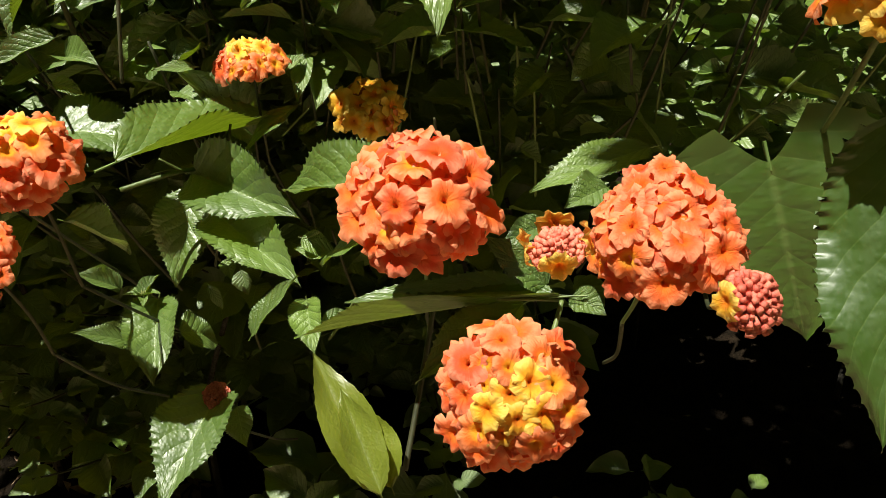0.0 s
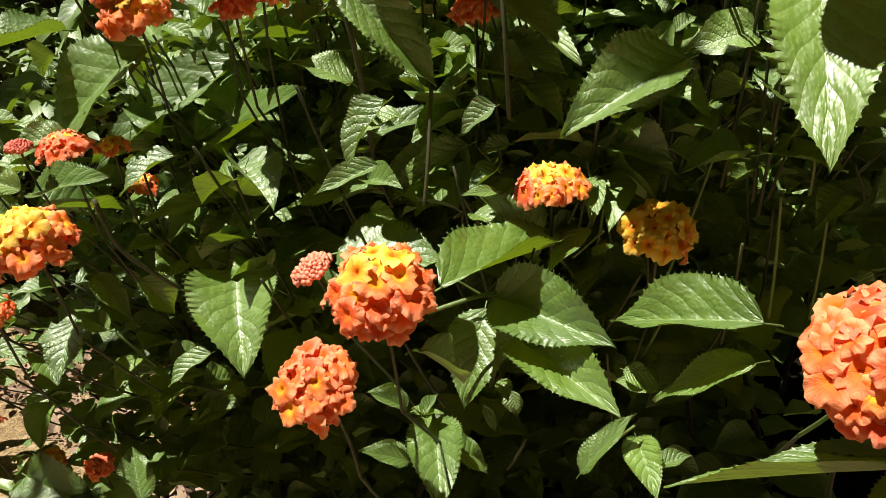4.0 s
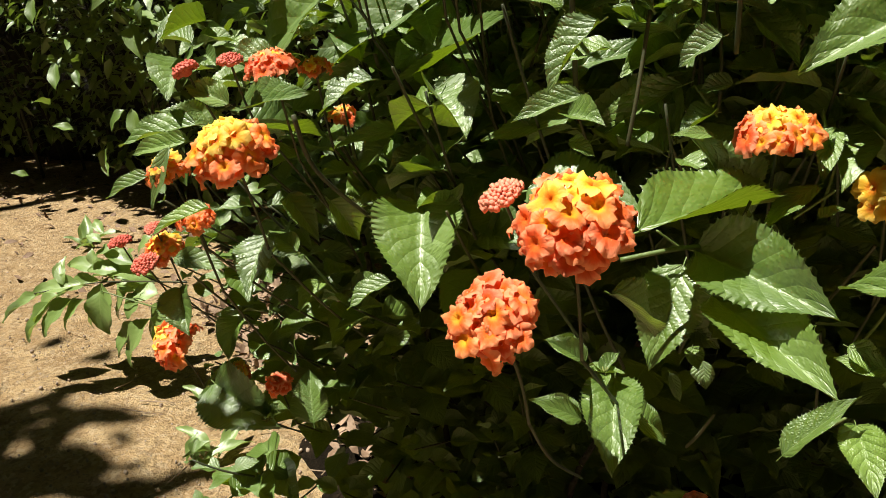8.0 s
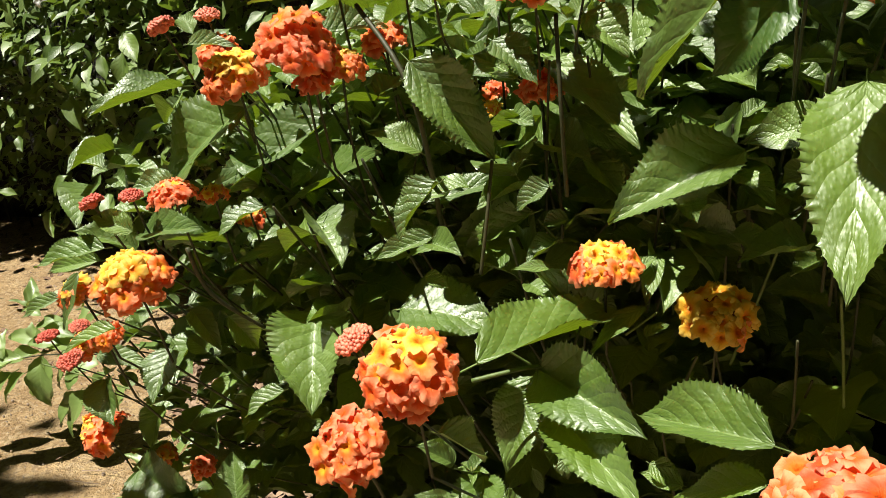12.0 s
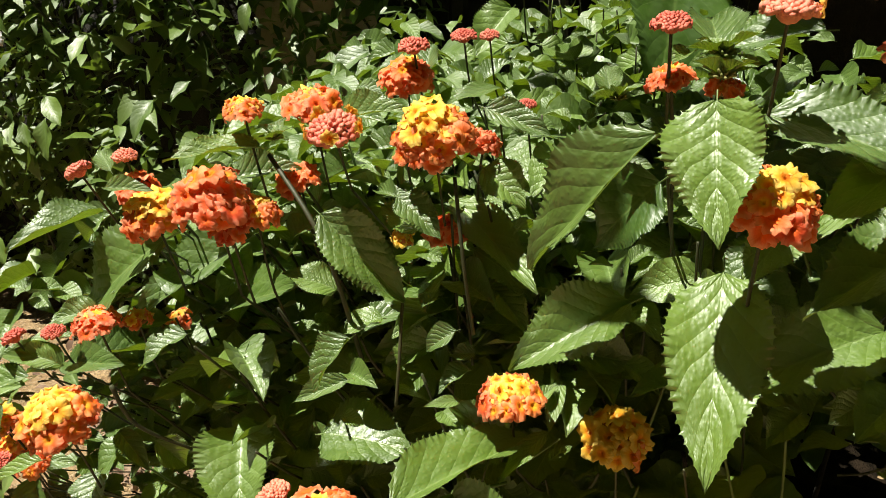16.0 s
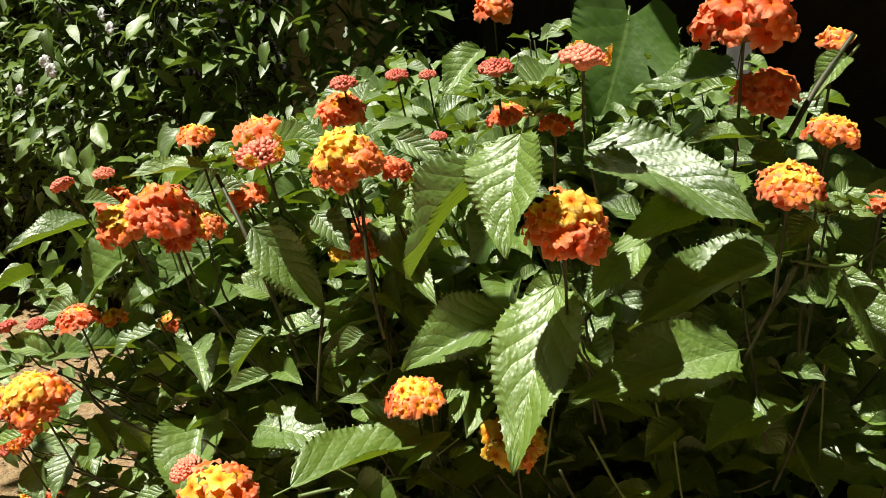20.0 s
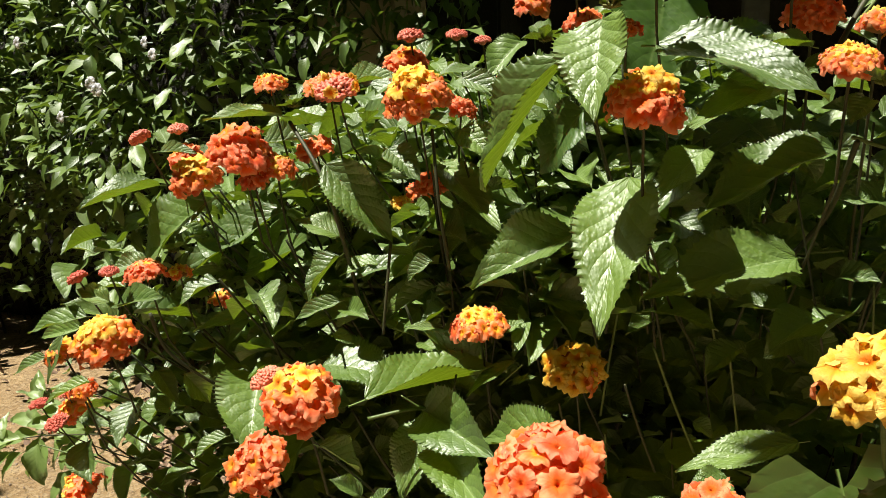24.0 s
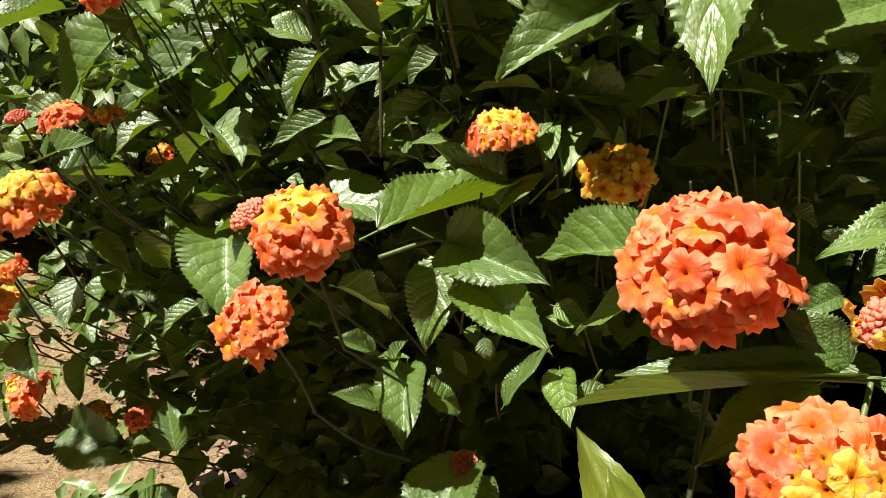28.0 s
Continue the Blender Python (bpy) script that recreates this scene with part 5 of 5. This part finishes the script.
weed_leaf((-0.887, 0.759, 0.175), (-0.933, 0.743, 0.184), 0.020)
weed_leaf((-0.936, 0.781, 0.159), (-1.005, 0.771, 0.174), 0.021)
weed_leaf((-0.837, 0.767, 0.145), (-0.873, 0.754, 0.150), 0.025)
weed_leaf((-0.886, 0.791, 0.135), (-0.933, 0.787, 0.142), 0.025)
weed_leaf((-0.928, 0.726, 0.141), (-0.963, 0.699, 0.112), 0.023)
weed_leaf((-0.941, 0.765, 0.129), (-0.973, 0.746, 0.086), 0.024)
weed_leaf((-0.821, 0.766, 0.127), (-0.846, 0.735, 0.082), 0.023)
weed_leaf((-0.853, 0.798, 0.116), (-0.893, 0.773, 0.071), 0.024)
weed_leaf((-0.870, 0.769, 0.182), (-0.915, 0.760, 0.204), 0.018)
weed_leaf((-0.912, 0.795, 0.168), (-0.959, 0.800, 0.195), 0.019)
weed_leaf((-0.923, 0.747, 0.183), (-0.929, 0.754, 0.205), 0.011)
weed_leaf((-0.939, 0.782, 0.164), (-0.938, 0.796, 0.166), 0.011)
weed_leaf((-0.798, 0.771, 0.116), (-0.816, 0.751, 0.088), 0.020)
weed_leaf((-0.827, 0.804, 0.105), (-0.843, 0.802, 0.087), 0.021)
weed_leaf((-0.853, 0.791, 0.217), (-0.876, 0.776, 0.203), 0.017)
weed_leaf((-0.872, 0.823, 0.193), (-0.917, 0.803, 0.163), 0.018)
weed_leaf((-0.916, 0.762, 0.212), (-0.939, 0.759, 0.226), 0.011)
weed_leaf((-0.947, 0.797, 0.207), (-0.974, 0.807, 0.227), 0.011)
weed_leaf((-0.897, 0.767, 0.204), (-0.929, 0.752, 0.201), 0.014)
weed_leaf((-0.905, 0.806, 0.186), (-0.929, 0.801, 0.168), 0.014)
stem(weed, [(-0.993, 0.703, 0.150), (-0.910, 0.743, 0.162), (-0.754, 0.734, 0.189)], 0.0014, 0.0022)
stem(weed, [(-0.908, 0.739, 0.151), (-0.834, 0.741, 0.141), (-0.722, 0.699, 0.163)], 0.0014, 0.0022)

grass = random.Random(8)
for x, y, n, tall in ((-0.69, 0.65, 9, 0.05), (-1.38, 1.16, 8, 0.07), (-0.74, 0.76, 6, 0.05), (-1.2, 1.05, 7, 0.06)):
    tuft = thing("weed", "small light green weed seedling on bare soil", "weed", (x, y, 0), "weed seedlings")
    for i in range(n):
        a = grass.uniform(0, 6.28)
        way = Vector((math.cos(a), math.sin(a), grass.uniform(0.5, 1.6)))
        big = tall * grass.uniform(0.6, 1.2)
        part("leaf", grass.choice(WEED), tuft, basis((x + grass.uniform(-0.02, 0.02), y + grass.uniform(-0.02, 0.02), 0.0), way, UP, big * 0.28, big, big))


def litter_place(rand):
    x = rand.uniform(-0.95, -0.25)
    y = 0.42 - 0.62 * x * (x < 0) + abs(rand.gauss(0, 0.16)) - 0.05
    return (x, y, 0.006 + rand.random() * 0.015), (rand.uniform(-1, 1), rand.uniform(-1, 1), 0.1)


def edge_place(rand):
    x, y = rand.uniform(-2.4, -0.7), rand.uniform(0.9, 1.5)
    return (x, y + 0.1 * rand.random(), 0.006), (rand.uniform(-1, 1), rand.uniform(-1, 1), 0.05)


litter = tagged(new("leaf_litter", leaf_stuff("leaf_litter", hr, 1500, litter_place, 0.022, LITTER)), "dry brown fallen leaves under the lantana", "leaf litter", kind="stuff")
far_litter = tagged(new("leaf_litter", leaf_stuff("leaf_litter", hr, 420, edge_place, 0.024, LITTER)), "dry leaves and bits on the sandy path", "leaf litter", kind="stuff")


def pebbles(count, seed):
    r = random.Random(seed)
    bm = bmesh.new()
    for _ in range(count):
        x, y = r.uniform(-2.0, -0.45), r.uniform(0.3, 1.4)
        s = 0.0012 + 0.0032 * r.random() ** 3
        m = Matrix.LocRotScale((x, y, s * 0.2), Euler((r.random() * 6, r.random() * 6, 0)), (s, s * r.uniform(0.5, 1), s * r.uniform(0.4, 0.8)))
        bmesh.ops.create_icosphere(bm, subdivisions=1, radius=1, matrix=m)
    return mesh_of("gravel", bm, STONE)


gravel = tagged(new("gravel", pebbles(2600, 4)), "small tan grit scattered on the soil", "gravel", kind="stuff")


def twigs(count, seed):
    r = random.Random(seed)
    bm = bmesh.new()
    for _ in range(count):
        x = r.uniform(-0.95, -0.3)
        y = 0.42 - 0.62 * x + r.gauss(0, 0.14)
        a, ln = r.uniform(0, 3.14), r.uniform(0.015, 0.06)
        m = Matrix.LocRotScale((x, y, 0.008), Euler((1.5708 + r.uniform(-0.15, 0.15), 0, a)), (0.0009, 0.0009, ln))
        bmesh.ops.create_cone(bm, cap_ends=True, segments=5, radius1=1, radius2=0.6, depth=1, matrix=m)
    return mesh_of("twigs", bm, TWIG)


tagged(new("twig_litter", twigs(70, 6)), "thin dry twigs lying under the shrub", "twigs", kind="stuff")
